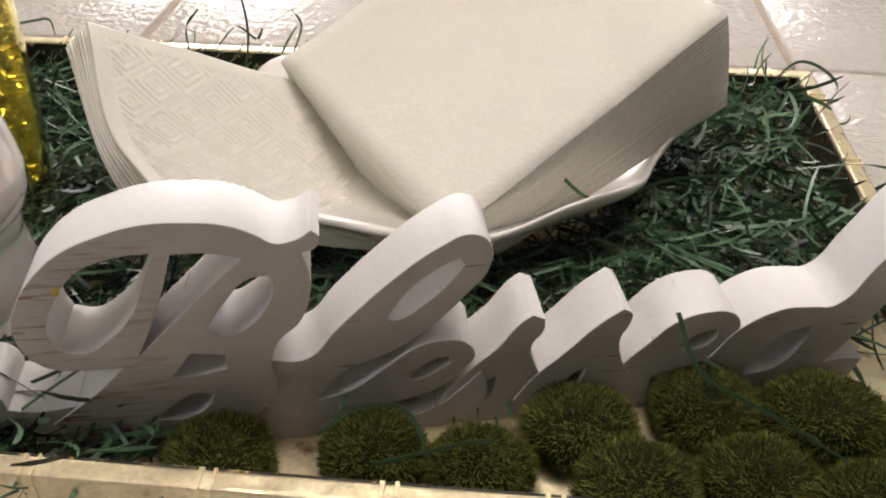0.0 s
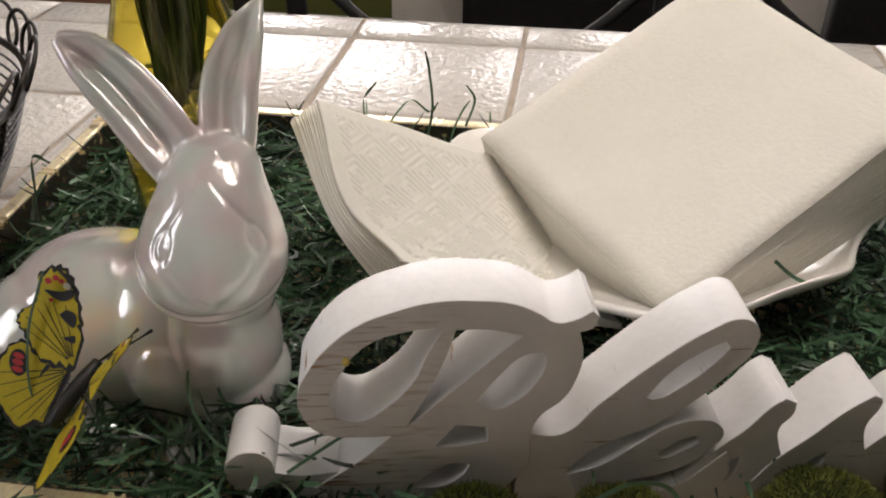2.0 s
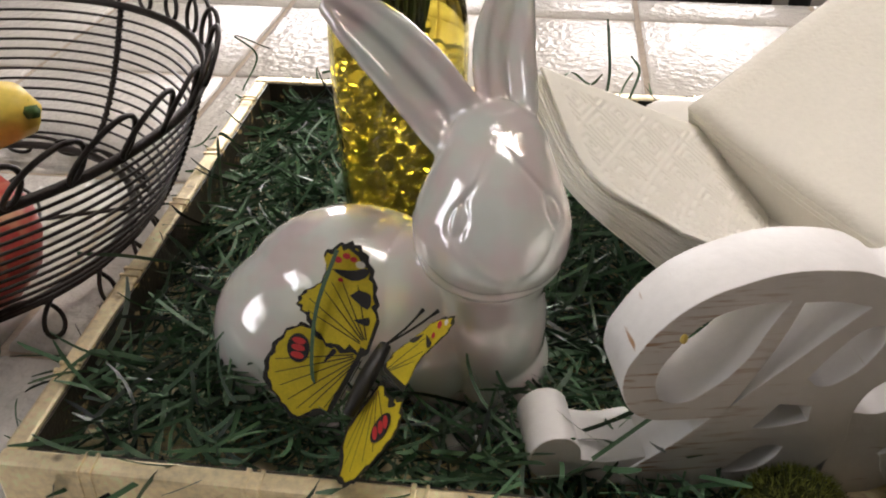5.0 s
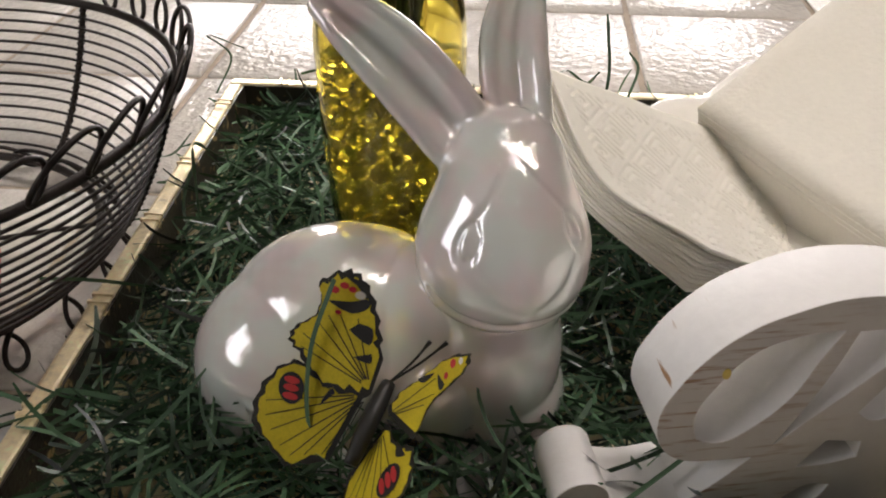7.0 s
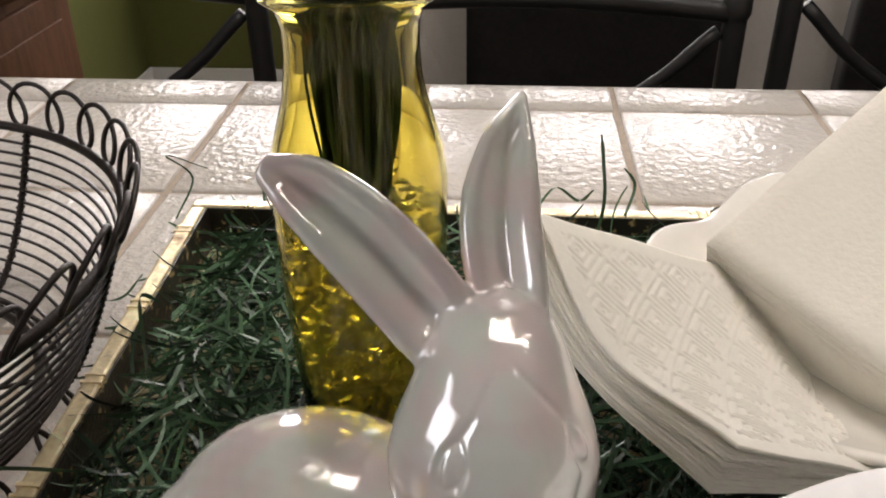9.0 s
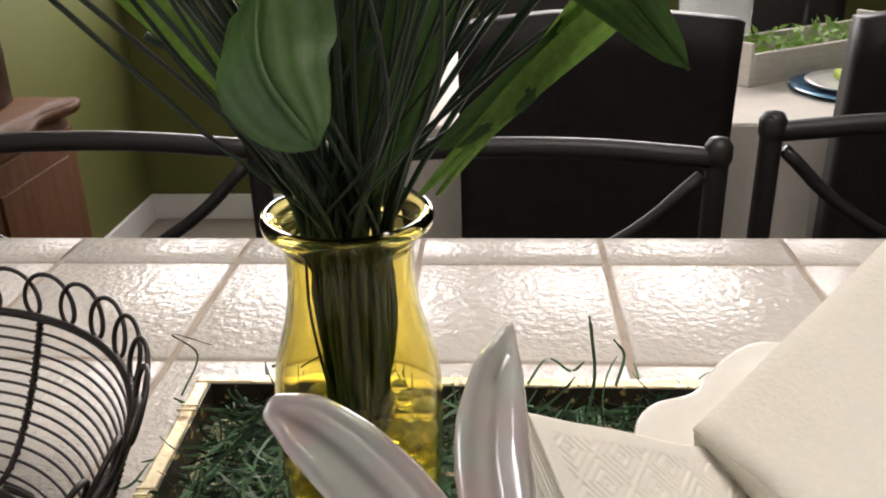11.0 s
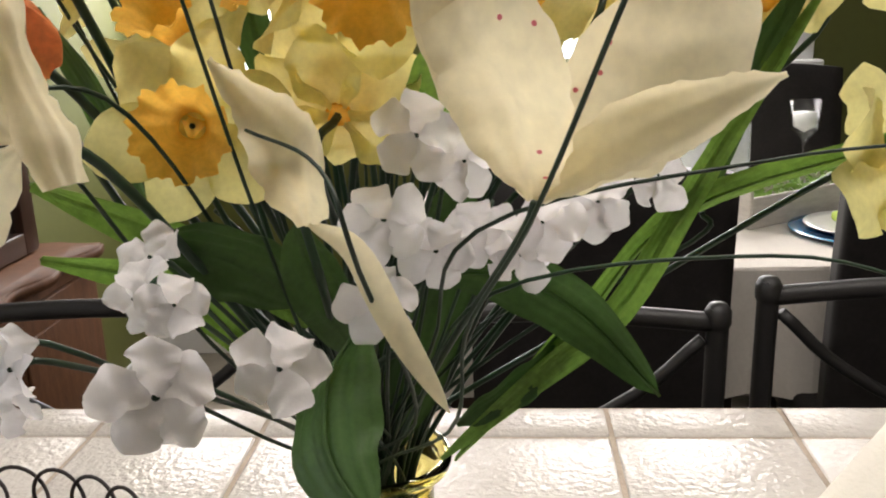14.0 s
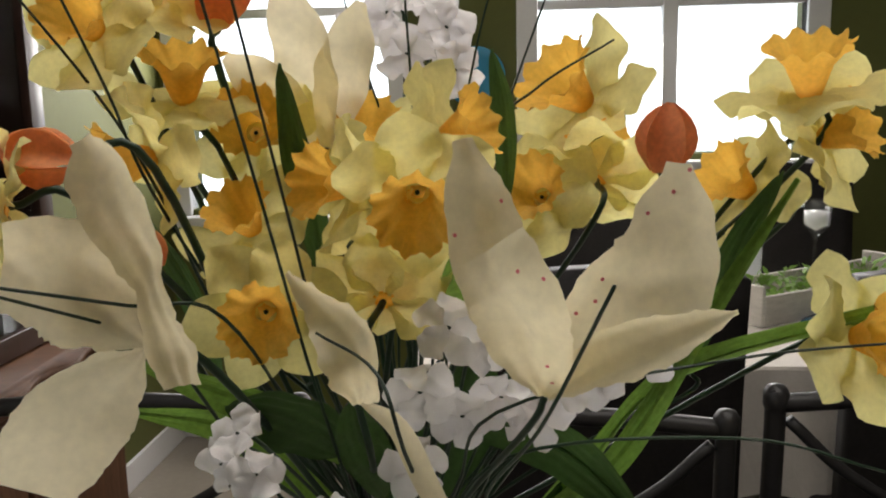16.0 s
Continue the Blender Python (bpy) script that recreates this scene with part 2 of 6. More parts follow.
def pearl():
    m = material("pearl_glaze", (1.0, 0.955, 0.935), 0.14, var=0.05, scale=15, bump=0.0018, bump_scale=26, coat=1.0)
    b = m.node_tree.nodes["Principled BSDF"]
    b.inputs["Thin Film Thickness"].default_value = 420
    b.inputs["Thin Film IOR"].default_value = 1.45
    b.inputs["Metallic"].default_value = 0.16
    b.inputs["Coat Roughness"].default_value = 0.02
    b.inputs["Coat IOR"].default_value = 1.9
    n, l = m.node_tree.nodes, m.node_tree.links
    film = n.new("ShaderNodeTexNoise")
    film.inputs["Scale"].default_value = 38
    thick = n.new("ShaderNodeMapRange")
    thick.inputs[1].default_value, thick.inputs[2].default_value = 0.3, 0.7
    thick.inputs[3].default_value, thick.inputs[4].default_value = 330, 620
    tc = n.new("ShaderNodeTexCoord")
    l.new(tc.outputs["Object"], film.inputs["Vector"])
    l.new(film.outputs["Fac"], thick.inputs[0])
    l.new(thick.outputs[0], b.inputs["Thin Film Thickness"])
    lustre = n.new("ShaderNodeTexNoise")  # rosy and pale green patches of the lustre
    lustre.inputs["Scale"].default_value = 55
    l.new(tc.outputs["Object"], lustre.inputs["Vector"])
    ramp = n.new("ShaderNodeValToRGB")
    ramp.color_ramp.elements[0].position, ramp.color_ramp.elements[0].color = 0.38, (1.0, 0.86, 0.86, 1)
    ramp.color_ramp.elements[1].position, ramp.color_ramp.elements[1].color = 0.62, (0.93, 0.96, 0.91, 1)
    l.new(lustre.outputs["Fac"], ramp.inputs[0])
    l.new(ramp.outputs[0], b.inputs["Base Color"])
    return m


M_PEARL = pearl()
M_OUTSIDE = glow("bright_daylight", (0.93, 0.97, 1.0), 3.0)
M_SHADE = glow("shaded_daylight", (0.93, 0.97, 1.0), 2.4)
M_LAMP = glow("lamp_diffuser", (1.0, 0.94, 0.86), 5.0)


# ---- helpers of this scene ----
def mesh_of(name, verts, faces, mats, smooth=True):
    me = bpy.data.meshes.new(name)
    me.from_pydata([tuple(v) for v in verts], [], faces)
    for m in (mats if isinstance(mats, (list, tuple)) else [mats]):
        me.materials.append(m)
    if smooth:
        me.shade_smooth()
    return me


def link(name, me, parent=None, label="", m=None):
    ob = new(name, me)
    if m is not None:
        ob.matrix_basis = m
    if parent is not None:
        ob.parent = parent
    if label:
        ob["label"] = label
    return ob


def part(name, bm, mat, parent, label="", smooth=True):
    me = bpy.data.meshes.new(name)
    bm.to_mesh(me)
    bm.free()
    me.materials.append(mat)
    if smooth:
        me.shade_smooth()
    return link(name, me, parent, label)


def thing(name, at=(0, 0, 0), label="", category="", group="", kind=""):
    ob = new(name)
    ob.empty_display_size = 0.02
    ob.matrix_basis = at if isinstance(at, Matrix) else Matrix.Translation(at)
    return tagged(ob, label, category, group, kind)


def box_bm(lo, hi, bevel=0.0, seg=2):
    bm = bmesh.new()
    bmesh.ops.create_cube(bm, size=1)
    c, s = [(a + b) / 2 for a, b in zip(lo, hi)], [b - a for a, b in zip(lo, hi)]
    bmesh.ops.scale(bm, vec=s, verts=bm.verts)
    bmesh.ops.translate(bm, vec=c, verts=bm.verts)
    if bevel:
        bmesh.ops.bevel(bm, geom=bm.edges[:], offset=bevel, segments=seg, affect="EDGES", profile=0.5)
    return bm


def spline(points, n=8):
    """Catmull-Rom through the points."""
    p = [Vector(q) for q in points]
    p = [p[0] * 2 - p[1]] + p + [p[-1] * 2 - p[-2]]
    out = []
    for i in range(1, len(p) - 2):
        a, b, c, d = p[i - 1:i + 3]
        for k in range(n):
            t = k / n
            out.append(0.5 * (2 * b + (c - a) * t + (2 * a - 5 * b + 4 * c - d) * t * t + (3 * b - a - 3 * c + d) * t ** 3))
    return out + [p[-2]]


def tube_data(points, radius, sides=6, closed=False, verts=None, faces=None):
    """A tube along points; radius is a number or a function of 0..1."""
    verts, faces = ([] if verts is None else verts), ([] if faces is None else faces)
    base, n = len(verts), len(points)
    pts = [Vector(p) for p in points]
    up = None
    for i, p in enumerate(pts):
        a, b = (pts[i - 1], pts[(i + 1) % n]) if closed else (pts[max(i - 1, 0)], pts[min(i + 1, n - 1)])
        d = (b - a).normalized()
        if up is None:
            up = d.orthogonal().normalized()
        up = (up - d * up.dot(d))
        up = up.normalized() if up.length > 1e-6 else d.orthogonal().normalized()
        s = d.cross(up)
        r = radius(i / max(n - 1, 1)) if callable(radius) else radius
        for k in range(sides):
            w = 2 * math.pi * k / sides
            verts.append(p + (up * math.cos(w) + s * math.sin(w)) * r)
    for i in range(n if closed else n - 1):
        j = (i + 1) % n
        for k in range(sides):
            q = (k + 1) % sides
            faces.append((base + i * sides + k, base + i * sides + q, base + j * sides + q, base + j * sides + k))
    if not closed:
        faces.append(tuple(base + k for k in reversed(range(sides))))
        faces.append(tuple(base + (n - 1) * sides + k for k in range(sides)))
    return verts, faces


def tube(name, points, radius, mat, parent=None, sides=6, closed=False, label=""):
    return link(name, mesh_of(name, *tube_data(points, radius, sides, closed), mat), parent, label)


def lathe_bm(profile, seg=48, cap=False):
    """Turn (radius, height) pairs round the z axis."""
    bm = bmesh.new()
    rings = [[bm.verts.new((r * math.cos(2 * math.pi * k / seg), r * math.sin(2 * math.pi * k / seg), z)) for k in range(seg)] for r, z in profile]
    for a, b in zip(rings, rings[1:]):
        for k in range(seg):
            q = (k + 1) % seg
            bm.faces.new((a[k], a[q], b[q], b[k]))
    if cap:
        bm.faces.new(list(reversed(rings[0])))
        bm.faces.new(rings[-1])
    return bm


def blade_surface(spine, widths, side, cup=0.0, across=6, wave=0.0, seed=0, rib=0.0):
    """A leaf or petal: spine points, half-width at each, direction of its breadth, cupping towards side x spine."""
    rnd = random.Random(seed)
    verts, faces = [], []
    n = len(spine)
    ph = rnd.uniform(0, 6)
    for i, (p, w) in enumerate(zip(spine, widths)):
        d = (spine[min(i + 1, n - 1)] - spine[max(i - 1, 0)]).normalized()
        s = Vector(side) - d * Vector(side).dot(d)
        s.normalize()
        nr = s.cross(d)
        for k in range(across + 1):
            f = 2 * k / across - 1
            ripple = wave * w * math.sin(ph + i * 1.1 + f * 2.3) * abs(f)
            verts.append(p + s * (w * f) + nr * (cup * w * f * f + ripple + rib * w * math.cos(f * 5.5 * math.pi)))
    for i in range(n - 1):
        for k in range(across):
            a = i * (across + 1) + k
            faces.append((a, a + 1, a + across + 2, a + across + 1))
    return verts, faces


def lens_widths(n, width, peak=0.5, tip=0.0, root=0.15):
    out = []
    for i in range(n):
        t = i / (n - 1)
        u = 0.5 * t / peak if t < peak else 0.5 + 0.5 * (t - peak) / (1 - peak)
        w = math.sin(math.pi * u) ** 0.6
        edge = root if t < peak else tip
        out.append(width * max(w, edge))
    return out


# ---- large structure ----
def structure(name, lo, hi, mat, label, bevel=0.0, category="wall"):
    me = bpy.data.meshes.new(name)
    bm = box_bm(lo, hi, bevel)
    bm.to_mesh(me)
    bm.free()
    me.materials.append(mat)
    return tagged(new(name, me), label, category, kind="structure")


structure("floor", (LEFT_X - 0.1, BACK_Y - 0.1, -0.1), (RIGHT_X + 0.1, WALL_Y + 0.1, 0), M_FLOOR, "light beige floor under the dining table", category="floor")
structure("ceiling", (LEFT_X - 0.1, BACK_Y - 0.1, CEIL_Z), (RIGHT_X + 0.1, WALL_Y + 0.1, CEIL_Z + 0.1), M_CEIL, "plain white textured ceiling above the rooms", category="ceiling")
structure("wall_east", (RIGHT_X, BACK_Y, 0), (RIGHT_X + 0.1, WALL_Y, CEIL_Z), M_WALL, "plain olive green painted side wall")
structure("wall_south", (LEFT_X, BACK_Y - 0.1, 0), (RIGHT_X, BACK_Y, CEIL_Z), M_KWALL, "plain dark taupe painted kitchen wall")


def wall_with_openings(name, axis, at, thick, span, openings, mat, label):
    """A wall with real holes: openings are (from, to, sill, head) along the wall."""
    top = thing(name, (0, 0, 0), label, "wall", kind="structure")

    def block(a, b, z0, z1):
        if b - a < 1e-4 or z1 - z0 < 1e-4:
            return
        lo, hi = ((a, at, z0), (b, at + thick, z1)) if axis == "x" else ((at, a, z0), (at + thick, b, z1))
        part("wall_panel", box_bm(lo, hi), mat, top, smooth=False)

    edge = span[0]
    for a, b, z0, z1 in openings:
        block(edge, a, 0, CEIL_Z)
        block(a, b, 0, z0)
        block(a, b, z1, CEIL_Z)
        edge = b
    block(edge, span[1], 0, CEIL_Z)
    return top


SILL_L, SILL_R, HEAD, HEAD_R = 0.90, 1.085, 2.10, 1.95
WIN_R, WIN_L = (-0.163, 0.755), (-1.46, -0.70)
wall_with_openings("wall_north", "x", WALL_Y, 0.12, (LEFT_X, RIGHT_X), [(*WIN_L, SILL_L, HEAD), (*WIN_R, SILL_R, HEAD_R)], M_WALL, "olive green dining room wall with two windows")
wall_with_openings("wall_west", "y", LEFT_X - 0.12, 0.12, (BACK_Y, WALL_Y), [(-0.75, 0.05, 1.25, 2.2)], M_WALL, "olive green side wall behind the hutch")


def window(name, a, b, SILL, HEAD):
    """White cased window with a mullion, muntins and clear panes."""
    top = thing(name, (0, 0, 0), "white framed window, bright with daylight", "window", kind="structure")
    y0, y1 = WALL_Y - 0.022, WALL_Y + 0.06
    for lo, hi in (((a - 0.075, y0, SILL - 0.02), (a, y1, HEAD + 0.02)), ((b, y0, SILL - 0.02), (b + 0.075, y1, HEAD + 0.02)),
                   ((a - 0.075, y0, HEAD + 0.02), (b + 0.075, y1, HEAD + 0.10))):
        part("casing", box_bm(lo, hi, 0.004), M_TRIM, top, smooth=False)
    part("window_sill", box_bm((a - 0.10, WALL_Y - 0.06, SILL - 0.06), (b + 0.10, y1, SILL - 0.021), 0.006), M_TRIM, top, smooth=False)
    mid = (a + b) / 2
    part("mullion", box_bm((mid - 0.026, y0 + 0.01, SILL), (mid + 0.026, y1, HEAD), 0.004), M_TRIM, top, smooth=False)
    for s0, s1 in ((a, mid - 0.026), (mid + 0.026, b)):
        for z in (1.613,):
            part("muntin", box_bm((s0, WALL_Y + 0.01, z - 0.016), (s1, WALL_Y + 0.045, z + 0.016), 0.003), M_TRIM, top, smooth=False)
        part("pane", box_bm((s0, WALL_Y + 0.024, SILL), (s1, WALL_Y + 0.028, HEAD)), M_PANE, top, smooth=False).visible_shadow = False
    return top


window("window_1", *WIN_R, SILL_R, HEAD_R)
window("window_2", *WIN_L, SILL_L, HEAD)
structure("backdrop", (-6, 7.0, -1), (8, 7.05, 6), M_OUTSIDE, "bright overexposed daylight outside the windows", category="backdrop")
structure("backdrop_side", (-5.05, -3, -1), (-5.0, 6.9, 6), M_SHADE, "pale shaded daylight outside the side window", category="backdrop")
structure("baseboard", (LEFT_X, WALL_Y - 0.014, 0), (RIGHT_X, WALL_Y, 0.10), M_TRIM, "white baseboard along the dining room wall", 0.003, "baseboard")
structure("baseboard_side", (LEFT_X, 2.3, 0), (LEFT_X + 0.014, WALL_Y - 0.015, 0.10), M_TRIM, "white baseboard beside the hutch", 0.003, "baseboard")

ceiling_lamp = thing("ceiling_lamp", (0.1, 0.45, CEIL_Z), "flush rectangular kitchen ceiling lamp, lit", "lamp")
part("frame", box_bm((-0.6, -0.22, -0.06), (0.6, 0.22, 0.0), 0.01), M_TRIM, ceiling_lamp)
part("diffuser", box_bm((-0.57, -0.19, -0.068), (0.57, 0.19, -0.0605), 0.002), M_LAMP, ceiling_lamp)

# ---- counter ----
TILE_W, TILE_D, GAP = 0.155, 0.163, 0.0045
COL_X, ROW_Y = -0.119, 0.763
EDGE_Y = 0.829
FRONT_Y = ROW_Y - 6 * TILE_D
counter = thing("counter", (0, 0, 0), "kitchen counter covered in glossy off-white ceramic tiles", "counter", kind="structure")
part("counter_base", box_bm((-1.6, FRONT_Y + 0.03, 0), (1.6, EDGE_Y - 0.03, COUNTER - 0.035)), M_KWALL, counter, smooth=False)
part("grout_bed", box_bm((-1.6, FRONT_Y + 0.006, COUNTER - 0.034), (1.6, EDGE_Y - 0.006, COUNTER - 0.0022)), M_GROUT, counter, smooth=False)

# ---- tray ----
TX0, TX1, TY0, TY1, RIM = -0.382, 0.178, 0.182, 0.528, 0.951
tray = thing("tray", (0, 0, COUNTER), "shallow rectangular tray covered in crinkled gold leaf", "tray")


def tray_part(name, lo, hi, bevel=0.0015):
    ob = part(name, box_bm([a - b for a, b in zip(lo, (0, 0, COUNTER))], [a - b for a, b in zip(hi, (0, 0, COUNTER))], bevel), M_GOLD, tray, smooth=False)
    return ob


RW = 0.0085
tray_part("tray_floor", (TX0 + RW, TY0 + RW, COUNTER + 0.0005), (TX1 - RW, TY1 - RW, TRAY_FLOOR))
tray_part("long_wall", (TX0, TY0, COUNTER + 0.0005), (TX1, TY0 + RW, RIM))
tray_part("long_wall", (TX0, TY1 - RW, COUNTER + 0.0005), (TX1, TY1, RIM))
tray_part("short_wall", (TX0, TY0 + RW + 0.0003, COUNTER + 0.0005), (TX0 + RW, TY1 - RW - 0.0003, RIM))
tray_part("short_wall", (TX1 - RW, TY0 + RW + 0.0003, COUNTER + 0.0005), (TX1, TY1 - RW - 0.0003, RIM))

# thin strips added inside the walls to carry the painted dark reflection
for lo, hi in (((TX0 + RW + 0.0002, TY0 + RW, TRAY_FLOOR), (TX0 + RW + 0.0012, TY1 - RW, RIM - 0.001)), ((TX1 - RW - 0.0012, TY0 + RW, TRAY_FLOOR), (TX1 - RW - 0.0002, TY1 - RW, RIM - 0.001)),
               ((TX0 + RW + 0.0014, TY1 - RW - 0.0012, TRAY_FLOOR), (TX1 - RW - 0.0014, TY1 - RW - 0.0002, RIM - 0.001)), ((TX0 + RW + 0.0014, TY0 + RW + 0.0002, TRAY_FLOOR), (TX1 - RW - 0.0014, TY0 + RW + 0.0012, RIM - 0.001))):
    part("dark_reflection_strip", box_bm([a - b for a, b in zip(lo, (0, 0, COUNTER))], [a - b for a, b in zip(hi, (0, 0, COUNTER))]), M_DARK_REFLECTION, tray, "added dark strip painted as the gold wall's reflection", smooth=False)
rnd = random.Random(17)
for k in range(9):  # folded seams of the gold foil across the rim
    x = TX0 + 0.030 + 0.062 * k + rnd.uniform(-0.006, 0.006)
    for y0 in (TY0, TY1 - RW):
        for dx in (0.0, 0.0052):
            tray_part("foil_seam", (x + dx, y0 - 0.0005, RIM - 0.012), (x + dx + rnd.uniform(0.0010, 0.0022), y0 + RW + 0.0004, RIM + rnd.uniform(0.0004, 0.0008)), 0.0003)
for k in range(5):
    y = TY0 + 0.045 + 0.064 * k + rnd.uniform(-0.006, 0.006)
    for x0 in (TX0, TX1 - RW):
        for dy in (0.0, 0.0052):
            tray_part("foil_seam", (x0 - 0.0005, y + dy, RIM - 0.012), (x0 + RW + 0.0004, y + dy + rnd.uniform(0.0010, 0.0022), RIM + rnd.uniform(0.0004, 0.0008)), 0.0003)
# the short end leans out of square towards the front
for piece in tray.children:
    for v in piece.data.vertices:
        v.co.x += 0.012 * (TY1 - v.co.y) / (TY1 - TY0) * max(0.0, (0.05 - v.co.x) / (0.05 - TX0))

# ---- sign: seven cut-out letters, millimetres in the plane of its front face ----
SIGN = Matrix.Translation((-0.142, 0.213, 0.92)) @ Matrix.Rotation(radians(12.6), 4, "Z") @ Matrix.Rotation(radians(90), 4, "X")
SIGN_DEPTH = 0.0255
sign = thing("word_sign", SIGN, "white distressed wooden word sign reading Blessed in script letters", "sign")
LETTERS = [
    ("letter_b", [[(-17, 69), (-13, 79), (-5, 90), (5, 98), (17, 103), (29, 106), (44, 106), (56, 104), (64, 100), (70, 96), (77, 97), (82, 100), (84, 98), (83, 94), (78, 92), (80, 82), (79, 73), (75, 63), (67, 55), (64, 46), (64, 32), (59, 24), (51, 17), (38, 12), (22, 12), (14, 14), (11, 20), (6, 14), (-12, 16), (-14, 24), (4, 38), (15, 49), (3, 49), (-9, 51), (-15, 57)],
                  [(33, 96), (20, 95), (7, 90), (-2, 79), (-7, 67), (-5, 58), (3, 56), (12, 61), (22, 72), (28, 86)],
                  [(36.5, 95), (48, 94.5), (60, 91.5), (53, 85), (39, 71), (19, 51.5), (27, 68), (33, 83)],
                  [(44, 63), (52, 75), (60, 83), (67, 84), (68, 80), (65, 70), (58, 62), (50, 59)]]),
    ("letter_l", [[(60, 60), (63, 46), (76, 45), (88, 58), (106, 76), (124, 90), (134, 94), (140, 90), (140, 80), (133, 70), (120, 56), (108, 47), (97, 42), (87, 36), (78, 25), (84, 20), (92, 14), (85, 8), (70, 6), (62, 9), (60, 18), (62, 32), (58, 44)],
                  [(105, 61), (112, 72), (124, 82), (130, 85), (132, 82), (127, 75), (118, 66), (108, 60)]]),
    ("letter_e", [[(80, 25), (92, 29), (105, 39), (116, 47), (126, 49), (133, 47), (136, 41), (133, 36), (124, 27), (111, 22), (103, 20), (101, 15), (107, 13), (120, 15), (139, 32), (141, 20), (128, 8), (111, 5), (94, 6), (84, 14)],
                  [(112, 33), (120, 40), (127, 42), (128, 38), (122, 34), (115, 31)]]),
    ("letter_s", [[(124, 18), (136, 34), (145, 43), (153, 54), (157, 57), (161, 55), (161, 50), (157, 43), (159, 33), (163, 21), (155, 10), (146, 6), (133, 6), (124, 10)],
                  [(135, 16), (139, 25), (145, 30), (145, 25), (141, 17)]]),
    ("letter_s", [[(152, 16), (160, 28), (170, 38), (182, 51), (190, 57), (193, 55), (193, 51), (190, 43), (192, 32), (197, 19), (190, 9), (179, 6), (164, 7)],
                  [(168, 18), (173, 27), (179, 31), (178, 25), (172, 18)]]),
    ("letter_e", [[(185, 15), (193, 29), (202, 39), (211, 48), (224, 52), (233, 50), (236, 45), (235, 38), (227, 30), (215, 25), (205, 22), (204, 15), (213, 14), (231, 27), (239, 19), (225, 8), (207, 6), (191, 7)],
                  [(213, 35), (219, 41), (228, 44), (228, 39), (220, 34)]]),
    ("letter_d", [[(220, 18), (228, 31), (238, 44), (252, 51), (263, 51), (272, 51), (283, 67), (296, 88), (304, 97), (312, 97), (310, 84), (296, 58), (281, 32), (274, 22), (283, 23), (290, 22), (285, 12), (265, 6), (241, 6), (224, 9)],
                  [(241, 19), (246, 29), (255, 39), (265, 42), (263, 33), (255, 22)]]),
]
B_COUNTERS = [[(29, 42), (37, 53), (49, 51), (49, 44), (38, 42)], [(21, 22), (29, 30), (36, 34), (43, 33), (40, 27), (32, 22)]]
SWASH = [[(-46, 33), (-43, 40), (-36, 42.5), (-30, 39), (-28.5, 32), (-20, 30), (-6, 31), (-8, 20), (-20, 20), (-28, 25), (-35, 23.5), (-43, 26)]]


def cut_letter(name, contours, depth, setback):
    cu = bpy.data.curves.new(name, "CURVE")
    cu.dimensions, cu.fill_mode, cu.resolution_u = "2D", "BOTH", 6
    cu.extrude, cu.bevel_depth, cu.bevel_resolution = depth / 2 - 0.0004, 0.0004, 1
    for pts in contours:
        sp = cu.splines.new("BEZIER")
        sp.bezier_points.add(len(pts) - 1)
        for k, (bp, (x, y)) in enumerate(zip(sp.bezier_points, pts)):
            a, b = Vector((x - pts[k - 1][0], y - pts[k - 1][1])), Vector((pts[(k + 1) % len(pts)][0] - x, pts[(k + 1) % len(pts)][1] - y))
            bp.co = (x / 1000, y / 1000, 0)
            bp.handle_left_type = bp.handle_right_type = "VECTOR" if a.angle(b) > radians(58) else "AUTO"
        sp.use_cyclic_u = True
    tmp = bpy.data.objects.new(name, cu)
    scene.collection.objects.link(tmp)
    dg = bpy.context.evaluated_depsgraph_get()
    me = bpy.data.meshes.new_from_object(tmp.evaluated_get(dg))
    bpy.data.objects.remove(tmp)
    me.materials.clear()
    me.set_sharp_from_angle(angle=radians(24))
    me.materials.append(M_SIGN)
    me.materials.append(M_WORN_SHADED if name == "letter_b" else M_SANDED_SHADED)
    for f in me.polygons:  # the worn fronts get the darker colour as painted shade, cut edges stay white
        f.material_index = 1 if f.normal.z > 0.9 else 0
    return link(name, me, sign, m=Matrix.Translation((0, 0, -depth / 2 - setback)))


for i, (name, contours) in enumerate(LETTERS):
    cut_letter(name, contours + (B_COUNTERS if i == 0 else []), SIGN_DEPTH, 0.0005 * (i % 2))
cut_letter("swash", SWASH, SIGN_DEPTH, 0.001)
bm = bmesh.new()
bmesh.ops.create_icosphere(bm, subdivisions=2, radius=1, matrix=Matrix.Translation((0.000, 0.0835, 0.0002)) @ Matrix.Diagonal((0.0013, 0.0020, 0.0008, 1)))
part("glue_spot", bm, material("yellowed_glue", (0.62, 0.45, 0.10), 0.5), sign, "small yellow glue spot")


# ---- porcelain rabbit: lofted and rounded forms, fused into one skin and tooled ----
def loft(bm, sections, seg=40):
    """Closed skin over sections; each is a function of the turn 0..2 pi that gives a point."""
    rings = [[bm.verts.new(f(2 * math.pi * k / seg)) for k in range(seg)] for f in sections]
    for p, q in zip(rings, rings[1:]):
        for k in range(seg):
            j = (k + 1) % seg
            bm.faces.new((p[k], p[j], q[j], q[k]))
    bm.faces.new(list(reversed(rings[0])))
    bm.faces.new(rings[-1])


def oval_section(c, rx, ry):
    return lambda w: Vector((c[0] + rx * math.cos(w), c[1] + ry * math.sin(w), c[2]))


